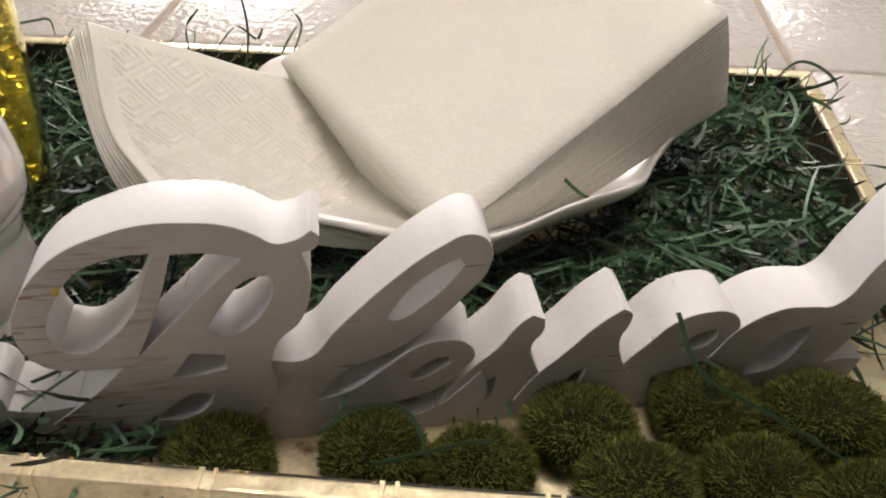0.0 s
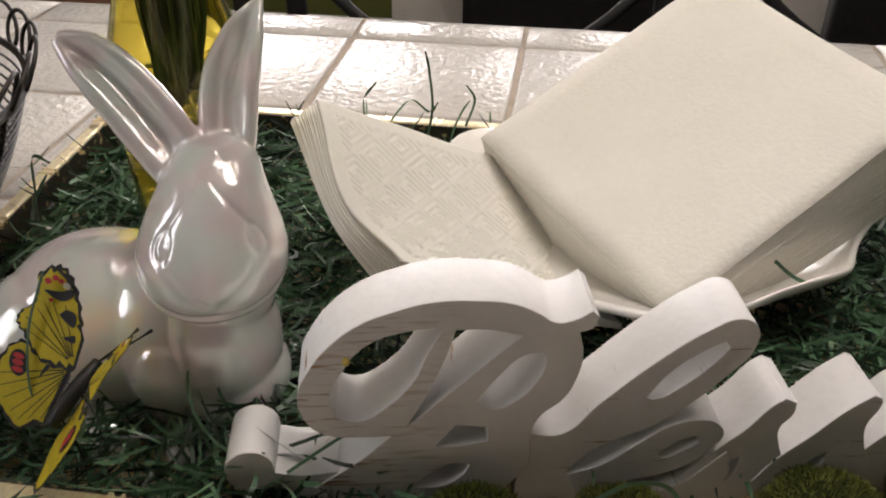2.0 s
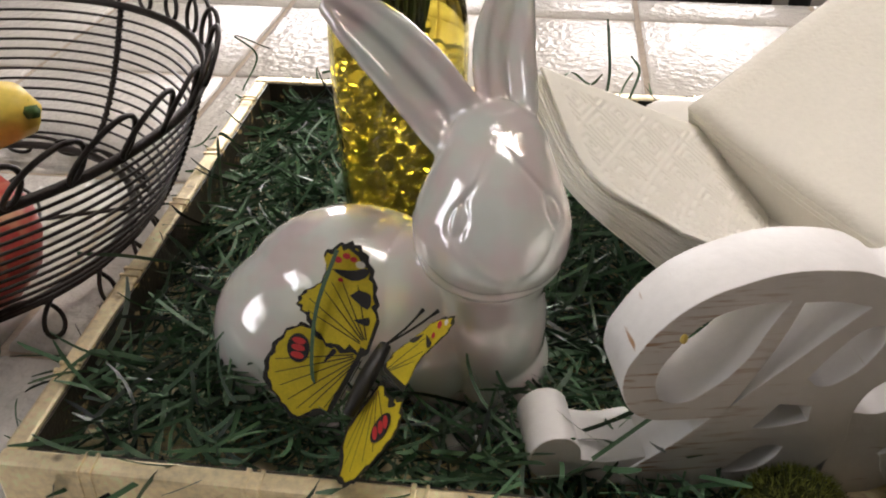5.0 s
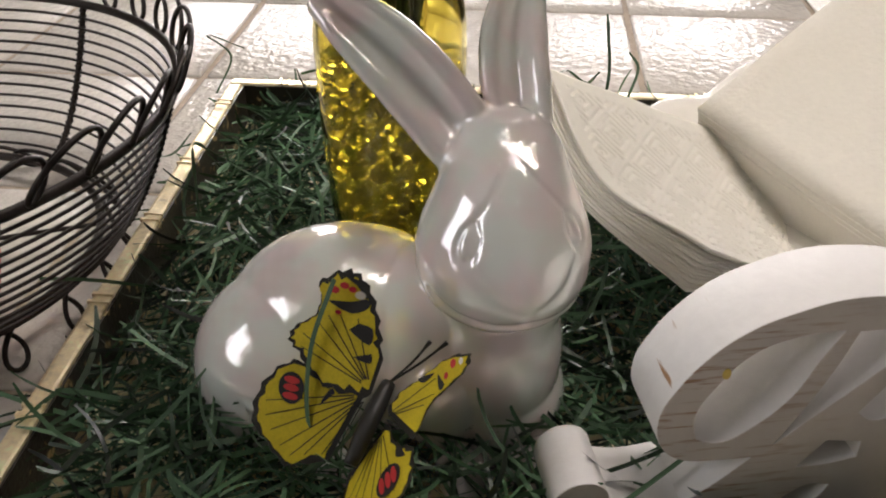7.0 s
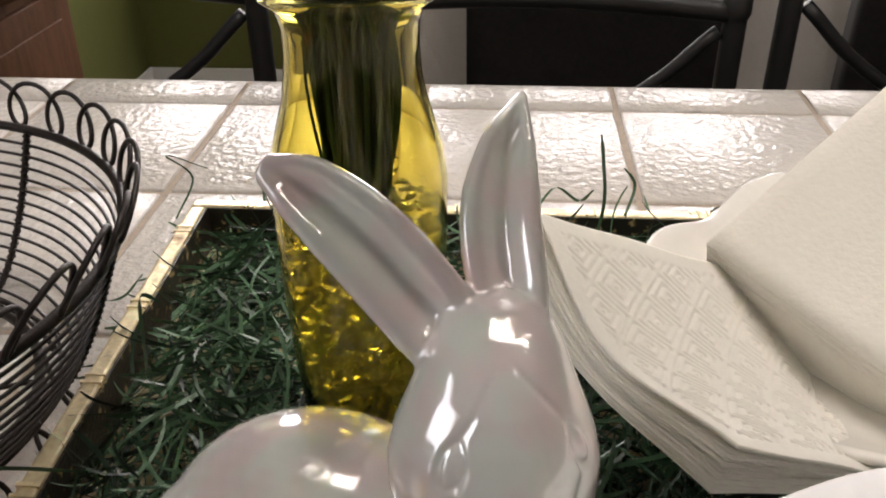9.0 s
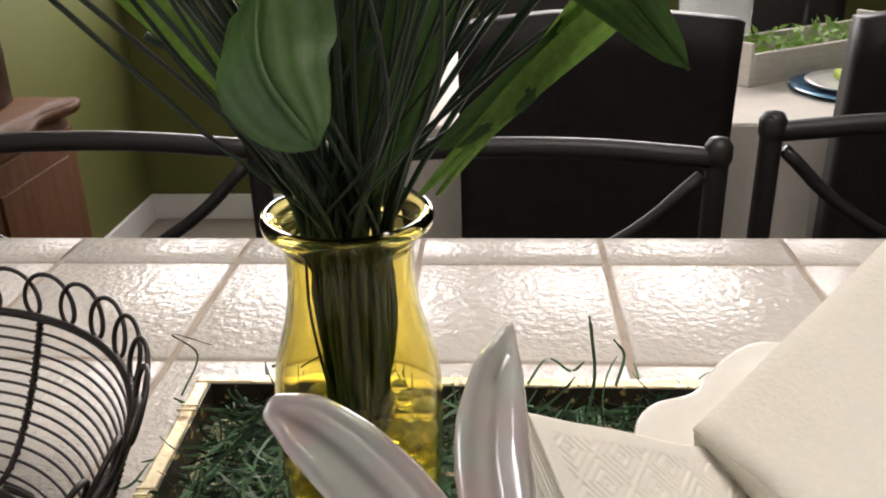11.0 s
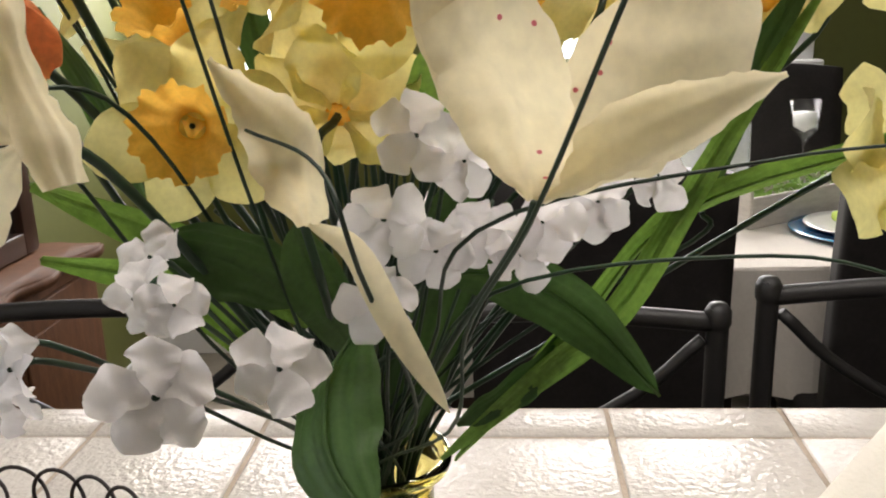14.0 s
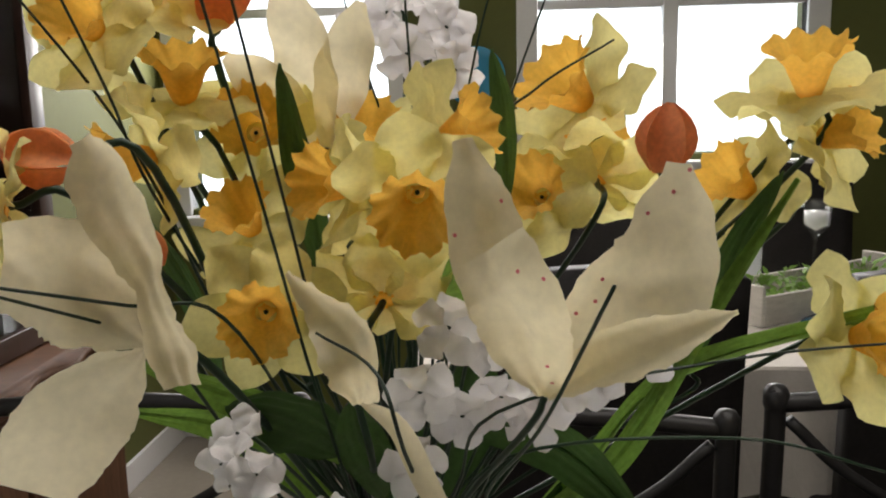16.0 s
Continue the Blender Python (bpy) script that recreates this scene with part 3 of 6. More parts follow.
def ear_sections(points, widths, thick, front, dent):
    """Sections of an ear along its spine, hollowed on the side turned to front."""
    sp = spline(points, 6)
    n = len(sp)
    out = []
    for i, p in enumerate(sp):
        t = i / (n - 1)
        d = (sp[min(i + 1, n - 1)] - sp[max(i - 1, 0)]).normalized()
        y = (Vector(front) - d * Vector(front).dot(d)).normalized()
        x = y.cross(d)
        j = t * (len(widths) - 1)
        k = min(int(j), len(widths) - 2)
        w = widths[k] + (widths[k + 1] - widths[k]) * (j - k)
        T = thick * min(1.0, 0.35 + w / max(widths))
        depth = dent * T * min(1.0, 4.0 * (1 - t)) * min(1.0, 0.35 + 2.2 * t)

        def section(a, p=p, x=x, y=y, w=w, T=T, depth=depth):
            u, v = math.cos(a), math.sin(a)
            h = T * v if v < 0 else 0.8 * T * v - depth * math.exp(-(u / 0.48) ** 2) * v
            return p + x * (w * u) + y * h
        out.append(section)
    return out


def fused(name, build, voxel, mat, smooth_steps):
    bm = bmesh.new()
    build(bm)
    bmesh.ops.recalc_face_normals(bm, faces=bm.faces)
    me = bpy.data.meshes.new(name)
    bm.to_mesh(me)
    bm.free()
    tmp = bpy.data.objects.new(name, me)
    scene.collection.objects.link(tmp)
    rm = tmp.modifiers.new("skin", "REMESH")
    rm.mode, rm.voxel_size = "VOXEL", voxel
    sm = tmp.modifiers.new("soften", "SMOOTH")
    sm.factor, sm.iterations = 0.6, smooth_steps
    me2 = bpy.data.meshes.new_from_object(tmp.evaluated_get(bpy.context.evaluated_depsgraph_get()))
    bpy.data.objects.remove(tmp)
    me2.materials.clear()
    me2.materials.append(mat)
    me2.shade_smooth()
    return me2


HEAD = [(0.9890, 0.012, 0.013, 0.260), (0.9915, 0.020, 0.021, 0.2605), (0.9965, 0.0262, 0.0262, 0.2615), (1.0040, 0.0288, 0.0285, 0.2630), (1.0120, 0.0290, 0.0285, 0.2640), (1.0190, 0.0272, 0.0268, 0.2655),
        (1.0265, 0.0240, 0.0245, 0.2675), (1.0335, 0.0208, 0.0220, 0.2705), (1.0400, 0.0180, 0.0185, 0.2745), (1.0455, 0.0140, 0.0130, 0.2780), (1.0490, 0.0070, 0.0070, 0.2795)]
HEAD_X = -0.2065
FACE = radians(20)  # the face turns this far from straight ahead


def rabbit_forms(bm):
    loft(bm, [oval_section((HEAD_X, cy, z), rx, ry) for z, rx, ry, cy in HEAD])
    loft(bm, ear_sections([(-0.2160, 0.2745, 1.0330), (-0.2255, 0.2785, 1.0460), (-0.2420, 0.2850, 1.0625), (-0.2575, 0.2905, 1.0740), (-0.2710, 0.2955, 1.0790)],
                          [0.0105, 0.0128, 0.0132, 0.0122, 0.0096, 0.0040], 0.0070, (0.12, -0.85, 0.5), 1.25))
    loft(bm, ear_sections([(-0.2020, 0.2760, 1.0360), (-0.2030, 0.2840, 1.0460), (-0.2062, 0.2990, 1.0620), (-0.2050, 0.3150, 1.0765), (-0.2010, 0.3300, 1.0885)],
                          [0.0090, 0.0105, 0.0120, 0.0114, 0.0080, 0.0014], 0.0066, (0.10, -0.85, 0.45), 1.25))
    for c, r in (((-0.2065, 0.264, 0.968), (0.0225, 0.0270, 0.036)),     # chest
                 ((-0.2070, 0.265, 0.948), (0.0250, 0.0270, 0.022)),
                 ((-0.2065, 0.265, 0.988), (0.0215, 0.0225, 0.014)),     # neck
                 ((-0.2330, 0.273, 0.962), (0.0360, 0.0330, 0.0370)),    # back
                 ((-0.2620, 0.277, 0.9600), (0.0480, 0.0400, 0.0410)),
                 ((-0.2805, 0.2670, 0.9530), (0.0380, 0.0360, 0.0370)),  # haunch
                 ((-0.2260, 0.2440, 0.9560), (0.0130, 0.0100, 0.0200)),  # shoulder
                 ((-0.1935, 0.2440, 0.9320), (0.0110, 0.0170, 0.0095)),  # forepaws
                 ((-0.2160, 0.2400, 0.9320), (0.0110, 0.0170, 0.0095)),
                 ((-0.2560, 0.2440, 0.9320), (0.0180, 0.0200, 0.0100))): # hind foot
        bmesh.ops.create_icosphere(bm, subdivisions=4, radius=1, matrix=Matrix.Translation(c) @ Matrix.Diagonal((*r, 1)))


def tool_face(me):
    """Presses the mouth, eyes and cheek lines into the head, as (turn round the head in degrees from the face, height)."""
    mouth = [(-72, 1.0030), (-48, 0.9990), (-22, 0.9975), (0, 0.9985), (22, 0.9975), (48, 0.9990), (72, 1.0030)]
    brow = [(side * a, z) for side in (1,) for a, z in ((-30, 1.040), (-46, 1.028), (-40, 1.016), (-22, 1.008), (-6, 1.0045))]
    brow2 = [(-a, z) for a, z in brow]
    eyes = [[(side * (46 + 8.5 * math.cos(w)), 1.0225 + 0.0052 * math.sin(w)) for w in [i * math.pi / 6 for i in range(13)]] for side in (-1, 1)]
    lines = [(mouth, 0.0011, 0.0012), (brow, 0.0008, 0.0017), (brow2, 0.0008, 0.0017), (eyes[0], 0.0008, 0.0011), (eyes[1], 0.0008, 0.0011)]
    n = len(me.vertices)
    co = np.empty(n * 3)
    me.vertices.foreach_get("co", co)
    co = co.reshape(n, 3)
    dx, dy = co[:, 0] - HEAD_X, -(co[:, 1] - 0.264)
    turn = np.arctan2(dx, dy) - FACE
    flat = np.stack([turn * 0.026, co[:, 2]], 1)
    near = (np.abs(turn) < 1.6) & (co[:, 2] > 0.990) & (co[:, 2] < 1.044)
    push = np.zeros(n)
    for line, depth, width in lines:
        pts = [np.array([radians(a) * 0.026, z]) for a, z in line]
        dist = np.full(n, 1.0)
        for p, q in zip(pts, pts[1:]):
            u = np.clip(((flat - p) @ (q - p)) / max((q - p) @ (q - p), 1e-12), 0, 1)
            dist = np.minimum(dist, np.linalg.norm(flat - p - u[:, None] * (q - p), axis=1))
        push -= depth * np.exp(-(dist / width) ** 2)
    nose = np.abs(flat[:, 0]) / 0.0062
    push += 0.0022 * np.exp(-nose ** 2) * np.exp(-((co[:, 2] - 1.0130) / 0.013) ** 2)
    for side in (-1, 1):
        cheek = np.hypot((flat[:, 0] - side * 0.0080) / 0.0075, (co[:, 2] - 1.0045) / 0.0055)
        push += 0.0011 * np.exp(-cheek ** 2)
    way = np.stack([dx, -dy, np.zeros(n)], 1)
    way /= np.maximum(np.linalg.norm(way, axis=1), 1e-9)[:, None]
    co += way * (push * near)[:, None]
    me.vertices.foreach_set("co", co.ravel())
    me.update()


rabbit_mesh = fused("rabbit_figurine", rabbit_forms, 0.0009, M_PEARL, 7)
tool_face(rabbit_mesh)
rabbit = link("rabbit_figurine", rabbit_mesh)
tagged(rabbit, "pearly white glazed ceramic rabbit sitting in the grass", "figurine")

# ---- butterfly ----
butterfly = thing("butterfly", (-0.2437, 0.2145, 0.9764), "yellow artificial butterfly with black veins and red eyespots", "butterfly")


def wing_frame(o, normal):
    n = Vector(normal).normalized()
    h = Vector((n.y, -n.x, 0)).normalized()
    v = h.cross(n)
    v = v if v.z > 0 else -v
    m = Matrix((h, v, h.cross(v))).transposed().to_4x4()
    return Matrix.Translation(Vector(o) - butterfly.matrix_basis.translation) @ m


def ngon_bm(pts, z, scale=0.001):
    bm = bmesh.new()
    vs = [bm.verts.new((x * scale, y * scale, z)) for x, y in pts]
    f = bm.faces.new(vs)
    bmesh.ops.triangulate(bm, faces=[f])
    return bm


def closed_curve(pts, n=5):
    p = [Vector((x, y, 0)) for x, y in pts]
    p = [p[-2], p[-1]] + p + [p[0], p[1]]
    q = spline(p, n)
    return [(v.x, v.y) for v in q[2 * n:-3 * n]]


def wing(outline, spots, bars, m, front, root, vein_tips):
    """A wing with its black border, veins, bars and eyespots, each lying just over it."""
    edge = closed_curve(outline)
    rag = random.Random(len(outline))
    mx, my = sum(p[0] for p in edge) / len(edge), sum(p[1] for p in edge) / len(edge)
    edge = [(mx + (x - mx) * (1 + 0.035 * (k % 3 - 1)), my + (y - my) * (1 + 0.035 * (k % 3 - 1))) for k, (x, y) in enumerate(edge)]
    ob = part("wing", ngon_bm(edge, 0), M_INK, butterfly, smooth=False)
    ob.matrix_basis = m
    c = Vector((sum(p[0] for p in edge), sum(p[1] for p in edge))) / len(edge)
    inner = [(c.x + (x - c.x) * f, c.y + (y - c.y) * f) for (x, y) in edge for f in (0.91 + rag.uniform(-0.06, 0.03),)]
    for z in (0.0002, -0.0002):
        part("yellow_field", ngon_bm(inner, z), M_YWING, ob, smooth=False)
    for tx, ty in vein_tips:
        v = Vector((tx, ty)) - Vector(root)
        s = Vector((-v.y, v.x)).normalized() * 0.22
        a, b = Vector(root) + v * 0.12, Vector(root) + v * 0.95
        part("vein", ngon_bm([a - s, b - s * 0.6, b + s * 0.6, a + s], front * 0.0004), M_INK, ob, smooth=False)
    for poly in bars:
        part("dark_bar", ngon_bm(closed_curve(poly, 3), front * 0.00045), M_INK, ob, smooth=False)
    for x, y, r, k in spots:
        if k == "eye":
            ring = [(x + 1.7 * r * math.cos(a / 8 * math.pi), y + 2.0 * r * math.sin(a / 8 * math.pi)) for a in range(16)]
            part("eyespot_ring", ngon_bm(ring, front * 0.0005), M_INK, ob, smooth=False)
            for dy in (-1.0, 0.05, 1.0):
                dot = [(x + 1.05 * r * math.cos(a / 6 * math.pi), y + dy * r + 0.46 * r * math.sin(a / 6 * math.pi)) for a in range(12)]
                part("eyespot", ngon_bm(dot, front * 0.0007), M_RED, ob, smooth=False)
        else:
            dot = [(x + r * math.cos(a / 6 * math.pi), y + 0.7 * r * math.sin(a / 6 * math.pi)) for a in range(12)]
            part("dot", ngon_bm(dot, front * 0.0007), M_RED if k == "red" else M_WHITE, ob, smooth=False)


W1 = wing_frame((-0.2437, 0.2159, 0.9864), (0.2097, 0.8778, -0.4307))
W2 = wing_frame((-0.2425, 0.2130, 0.9760), (0.7545, 0.1990, -0.6254))
wing([(1, -2), (-10, -3.0), (-18.5, -0.5), (-24.6, 6.4), (-28.3, 10), (-26.7, 14.5), (-20.7, 19.2), (-19.3, 25.6), (-20.5, 29.4), (-13.3, 34.4), (-7.6, 33.9), (-2.7, 28.2), (0.6, 19.5), (2.3, 10.4), (2.3, 1.6)],
     [(-15, 28.2, 1.6, "red"), (-12, 30, 1.5, "red"), (-9.3, 29.3, 1.3, "red"), (-13, 21.6, 1.0, "red"), (-6.6, 28, 1.8, "white")],
     [[(-9, 17), (-2, 13.5), (-1.5, 18.5), (-6, 19.5), (-10, 20)], [(-6.5, 9), (-1, 8), (-1, 11), (-4, 11.5)],
      [(-17, 24.6), (-9, 22), (-3.5, 24.8), (-4.5, 27.2), (-10, 25.4), (-15.5, 26.6)], [(-12, 32.7), (-7, 32.2), (-3.6, 28.4), (-5.4, 27.4), (-8, 30.6), (-12, 31.2)]], W1, 1, (0, 0.5),
     [(-25, 9), (-25, 13.5), (-20, 18), (-17, 21), (-13, 22), (-7, 22)])
wing([(-0.8, -1.2), (-8.3, -2.5), (-19.3, 3), (-28.1, 2.4), (-36.1, -6.4), (-38.6, -17.8), (-33.2, -24.4), (-25.5, -31.2), (-19.8, -29), (-9.9, -25), (-4.5, -17.8)],
     [(-26, -5.5, 2.6, "eye")], [[(-16, -9), (-13.2, -3), (-11.5, -4), (-12.5, -9)], [(-19, 1), (-14, -3), (-13, -1), (-17, 1.6)]], W1 @ Matrix.Translation((0, 0, -0.0012)), 1, (-1, -2),
     [(-36, -12), (-35.5, -17), (-33, -21.5), (-29, -26), (-25, -28.5), (-20, -27), (-14, -25.5), (-9, -22.5)])
wing([(2.3, 6), (-0.5, 13.1), (2.6, 23.1), (5.6, 34.7), (12.6, 42.9), (16.2, 39.5), (15.9, 31.9), (15.5, 24), (20.9, 14.7), (16.3, 8.6)],
     [(10.4, 36.6, 1.7, "red"), (12, 33, 1.3, "red"), (12.4, 39.6, 1.3, "white")], [[(2, 22), (6, 24), (6.5, 29), (4, 28)], [(8, 30), (14, 29), (14, 31.5), (8, 33)]], W2, 1, (3, 5),
     [(16, 12), (18, 14.5), (14, 23), (14, 28), (9, 30)])
wing([(3, 3.7), (14.8, 6.8), (20.8, 12.7), (29.4, 11.3), (33, 6.1), (34.2, -4.1), (34, -16.4), (26.2, -22.8), (7.4, -17.2), (4.7, -7.7)],
     [(24.4, 1.4, 2.8, "eye")], [[(15, 8), (19, 6), (22, 10), (20, 11.5)]], W2 @ Matrix.Translation((0, 0, -0.0012)), 1, (4, 2),
     [(31, 3), (32, -4), (32, -10), (30, -17), (25, -20), (18, -18), (11, -16)])
b0, b1 = Vector((0.0045, 0.009, 0.0063)), Vector((-0.0040, -0.0150, -0.0050))
tube("abdomen", spline([b0, (b0 + b1) / 2 + Vector((0, 0, 0.001)), b1], 6), lambda t: 0.0017 + 0.0014 * math.sin(math.pi * min(1, t * 0.8 + 0.1)), M_BLACK, butterfly, 10)
for dx in (0.0035, 0.0008):
    tube("antenna", spline([b0, b0 + Vector((0.006 + dx, 0.006, 0.004)), b0 + Vector((0.010 + 2 * dx, 0.012, 0.0075))], 5), lambda t: 0.0004 + 0.0004 * max(0, t - 0.8) * 5, M_BLACK, butterfly, 6)
tube("wire_stalk", spline([b1 + Vector((0.002, 0.004, 0)), b1 + Vector((0.003, 0.008, -0.02)), b1 + Vector((0.002, 0.01, -0.036))], 4), 0.0005, M_IRON, butterfly)

# ---- dish and napkins ----
dish = thing("serving_dish", (-0.026, 0.412, 0.942), "white stoneware dish with a wavy scalloped rim", "dish")


def dish_bm():
    bm = bmesh.new()
    seg, rings = 96, []
    prof = [(0.0, 0.006), (0.06, 0.006), (0.085, 0.009), (0.108, 0.018), (0.126, 0.026), (0.136, 0.030), (0.139, 0.029), (0.137, 0.026), (0.124, 0.020), (0.106, 0.011), (0.08, 0.001), (0.0, 0.0)]
    for r, z in prof:
        if r == 0:
            rings.append([bm.verts.new((0, 0, z))])
            continue
        ring = []
        for k in range(seg):
            a = 2 * math.pi * k / seg
            f = (r / 0.139) ** 3
            rr = r * (1 + f * 0.045 * math.sin(7 * a + 0.6)) * (1 - 0.19 * f * max(0, math.cos(a + 0.65)) ** 2) * (1 - 0.10 * f * max(0, math.cos(a - 2.85)) ** 2)
            ring.append(bm.verts.new((rr * math.cos(a) * 0.915, rr * math.sin(a) * 0.86, z + f * 0.0045 * math.sin(7 * a + 1.4))))
        rings.append(ring)
    for a, b in zip(rings, rings[1:]):
        for k in range(seg):
            q = (k + 1) % seg
            if len(a) == 1:
                bm.faces.new((a[0], b[k], b[q]))
            elif len(b) == 1:
                bm.faces.new((a[k], b[0], a[q]))
            else:
                bm.faces.new((a[k], b[k], b[q], a[q]))
    bmesh.ops.recalc_face_normals(bm, faces=bm.faces)
    return bm


part("bowl", dish_bm(), M_PLATE, dish)


def sheet(name, corners, mat, parent, sag=0.0, lift=0.0, n=14, thick=0.0012, offset=0.0, jitter=0.0, seed=0, curl=0.0, emboss=False):
    """One folded napkin: a thin pad over four corners (left, front, right, back), sagging in the middle."""
    A, B, C, D = [Vector(c) for c in corners]
    nr = (B - A).cross(D - A).normalized()
    nr = nr if nr.z > 0 else -nr
    rnd = random.Random(seed)
    jx, jy = rnd.uniform(-jitter, jitter), rnd.uniform(-jitter, jitter)
    dirx, diry = (D - A).normalized(), (B - A).normalized()
    verts, faces = [], []
    ph = rnd.uniform(0, 6) if jitter > 0.0003 else 1.0
    for side in (0, 1):
        for i in range(n + 1):
            for k in range(n + 1):
                u, v = i / n, k / n
                p = A.lerp(B, u).lerp(D.lerp(C, u), v)
                bend = -sag * (math.sin(math.pi * u) * 0.8 + 0.2) * 1.0 * math.sin(math.pi * (0.15 + 0.7 * u)) + curl * (v - 0.35) ** 2
                wob = 0.0004 * math.sin(ph + 7 * u + 5 * v) + 0.0003 * math.sin(ph * 2 + 15 * v)
                h = offset + bend + wob + (thick if side else 0)
                if emboss and side:
                    a, b = (u * 9) % 2 - 1, (v * 9) % 2 - 1
                    dd = abs(a) + abs(b) if abs(a) + abs(b) < 1 else 2 - abs(a) - abs(b)
                    q = (dd * 3) % 1 - 0.5
                    h -= 0.0014 * math.exp(-(q / 0.19) ** 2) * (1 if 0.06 < u < 0.94 and 0.06 < v < 0.94 else 0)
                verts.append(p + nr * h + dirx * jx + diry * jy)
    m = (n + 1) * (n + 1)
    for i in range(n):
        for k in range(n):
            a = i * (n + 1) + k
            faces.append((a, a + 1, a + n + 2, a + n + 1))
            faces.append((m + a, m + a + n + 1, m + a + n + 2, m + a + 1))
    rim = [k for k in range(n)] + [i * (n + 1) + n for i in range(n)] + [n * (n + 1) + k for k in range(n, 0, -1)] + [i * (n + 1) for i in range(n, 0, -1)]
    for q, a in enumerate(rim):
        b = rim[(q + 1) % len(rim)]
        faces.append((a, m + a, m + b, b))
    return link(name, mesh_of(name, verts, faces, mat), parent)


luncheon = thing("napkin_stack", (0, 0, 0), "thick stack of plain cream square paper napkins leaning in the dish", "napkins")
LUN = [(-0.119, 0.419, 0.989), (-0.0243, 0.3124, 0.962), (0.093, 0.3995, 1.031), (-0.0017, 0.5061, 1.058)]
for i in range(22):
    f = (21 - i) / 21  # the pile is thicker on the side that rests on the rim
    c = [Vector(q) for q in LUN]
    c[2] += Vector((0.0075, 0.0050, -0.0200)) * f
    c[3] += Vector((0.0075, 0.0050, -0.0200)) * f
    sheet("napkin", c, M_NAPKIN, luncheon, sag=0.002, thick=0.0026, offset=-0.0330 * f, jitter=0.00012 if i < 21 else 0, seed=i)
cocktail = thing("napkin_stack", (0, 0, 0), "stack of white embossed cocktail napkins fanned in the dish", "napkins")
COC = [(-0.1945, 0.3730, 1.026), (-0.1365, 0.2810, 0.999), (-0.043, 0.328, 0.944), (-0.094, 0.428, 0.970)]
for i in range(16):
    f = (15 - i) / 15  # the lower napkins slide out to the corner and sink
    c = [Vector(q) for q in COC]
    c[0] += Vector((-0.0155, 0.0060, -0.0140)) * f
    c[1] += Vector((-0.0060, -0.0030, -0.0140)) * f
    c[2] += Vector((0.001, 0.0, -0.0010)) * f
    c[3] += Vector((0.0, 0.002, -0.0120)) * f
    sheet("napkin", c, M_EMBOSS, cocktail, sag=0.014 - 0.006 * f, thick=0.0008 if i < 15 else 0.0016, offset=0.0 if i < 15 else 0.0008, jitter=0.0007 if i < 15 else 0, seed=40 + i, emboss=i == 15, n=18 if i < 15 else 150)

# ---- wire basket ----
BC, BR, BZ = Vector((-0.500, 0.347, 0)), 0.147, 1.010
basket = thing("wire_basket", (BC.x, BC.y, COUNTER), "round dark bronze wire fruit basket with looped rim", "basket")


def circle(r, z, n=96):
    return [Vector((r * math.cos(2 * math.pi * k / n), r * math.sin(2 * math.pi * k / n), z)) for k in range(n)]


def bowl_r(z):
    """Radius of the basket wall at a height over the counter."""
    t = max(0.0, min(1.0, (z - 0.014) / 0.076))
    return 0.098 + (BR - 0.098) * t ** 0.55


def coil(name, radius, z0, height, loops, swing, lean, flare, wire):
    """One wire wound into a row of leaning loops round the basket."""
    pts = []
    for i in range(loops * 22):
        t = 2 * math.pi * i / 22
        h = 0.5 * (1 - math.cos(t))
        a = (t / loops) + (lean * h * height - swing * math.sin(t)) / radius
        q = radius + flare * h + 0.0016 * math.sin(t)
        pts.append(Vector((q * math.cos(a), q * math.sin(a), z0 + height * h)))
    return tube(name, pts, wire, M_WIRE, basket, 6, True)


tube("rim_ring", circle(BR, 0.090), 0.0024, M_WIRE, basket, 8, True)
for i in range(13):
    z = 0.018 + i * 0.0054
    tube("hoop", circle(bowl_r(z), z), 0.0009, M_WIRE, basket, 5, True)
tube("base_ring", circle(0.098, 0.014), 0.0024, M_WIRE, basket, 8, True)
coil("rim_coil", BR + 0.0015, 0.0905, 0.0205, 36, 0.0088, 0.45, 0.0075, 0.00125)
coil("foot_coil", 0.1130, 0.0014, 0.0170, 22, 0.0125, 0.15, -0.0120, 0.0012)
for k in range(6):
    a = radians(68 + 60 * k)
    pts = [Vector((bowl_r(z) * math.cos(a), bowl_r(z) * math.sin(a), z)) for z in [0.014 + 0.0038 * i for i in range(21)]]
    vs, fs = tube_data(pts, 0.0017, 6)
    for i in range(26):
        z = 0.017 + 0.0028 * i
        c = Vector((bowl_r(z) * math.cos(a), bowl_r(z) * math.sin(a), z))
        tube_data(circle(0.0022, 0, 8) and [c + v for v in circle(0.0019, 0, 8)], 0.0006, 4, True, vs, fs)
    link("upright", mesh_of("upright", vs, fs, M_WIRE), basket)
for k in range(3):
    a = radians(20 + 60 * k)
    d = Vector((math.cos(a), math.sin(a), 0)) * 0.097
    tube("floor_wire", spline([d + Vector((0, 0, 0.014)), Vector((0, 0, 0.0125)), -d + Vector((0, 0, 0.014))], 6), 0.0012, M_WIRE, basket, 5)
tube("floor_ring", circle(0.05, 0.0145, 48), 0.0010, M_WIRE, basket, 5, True)

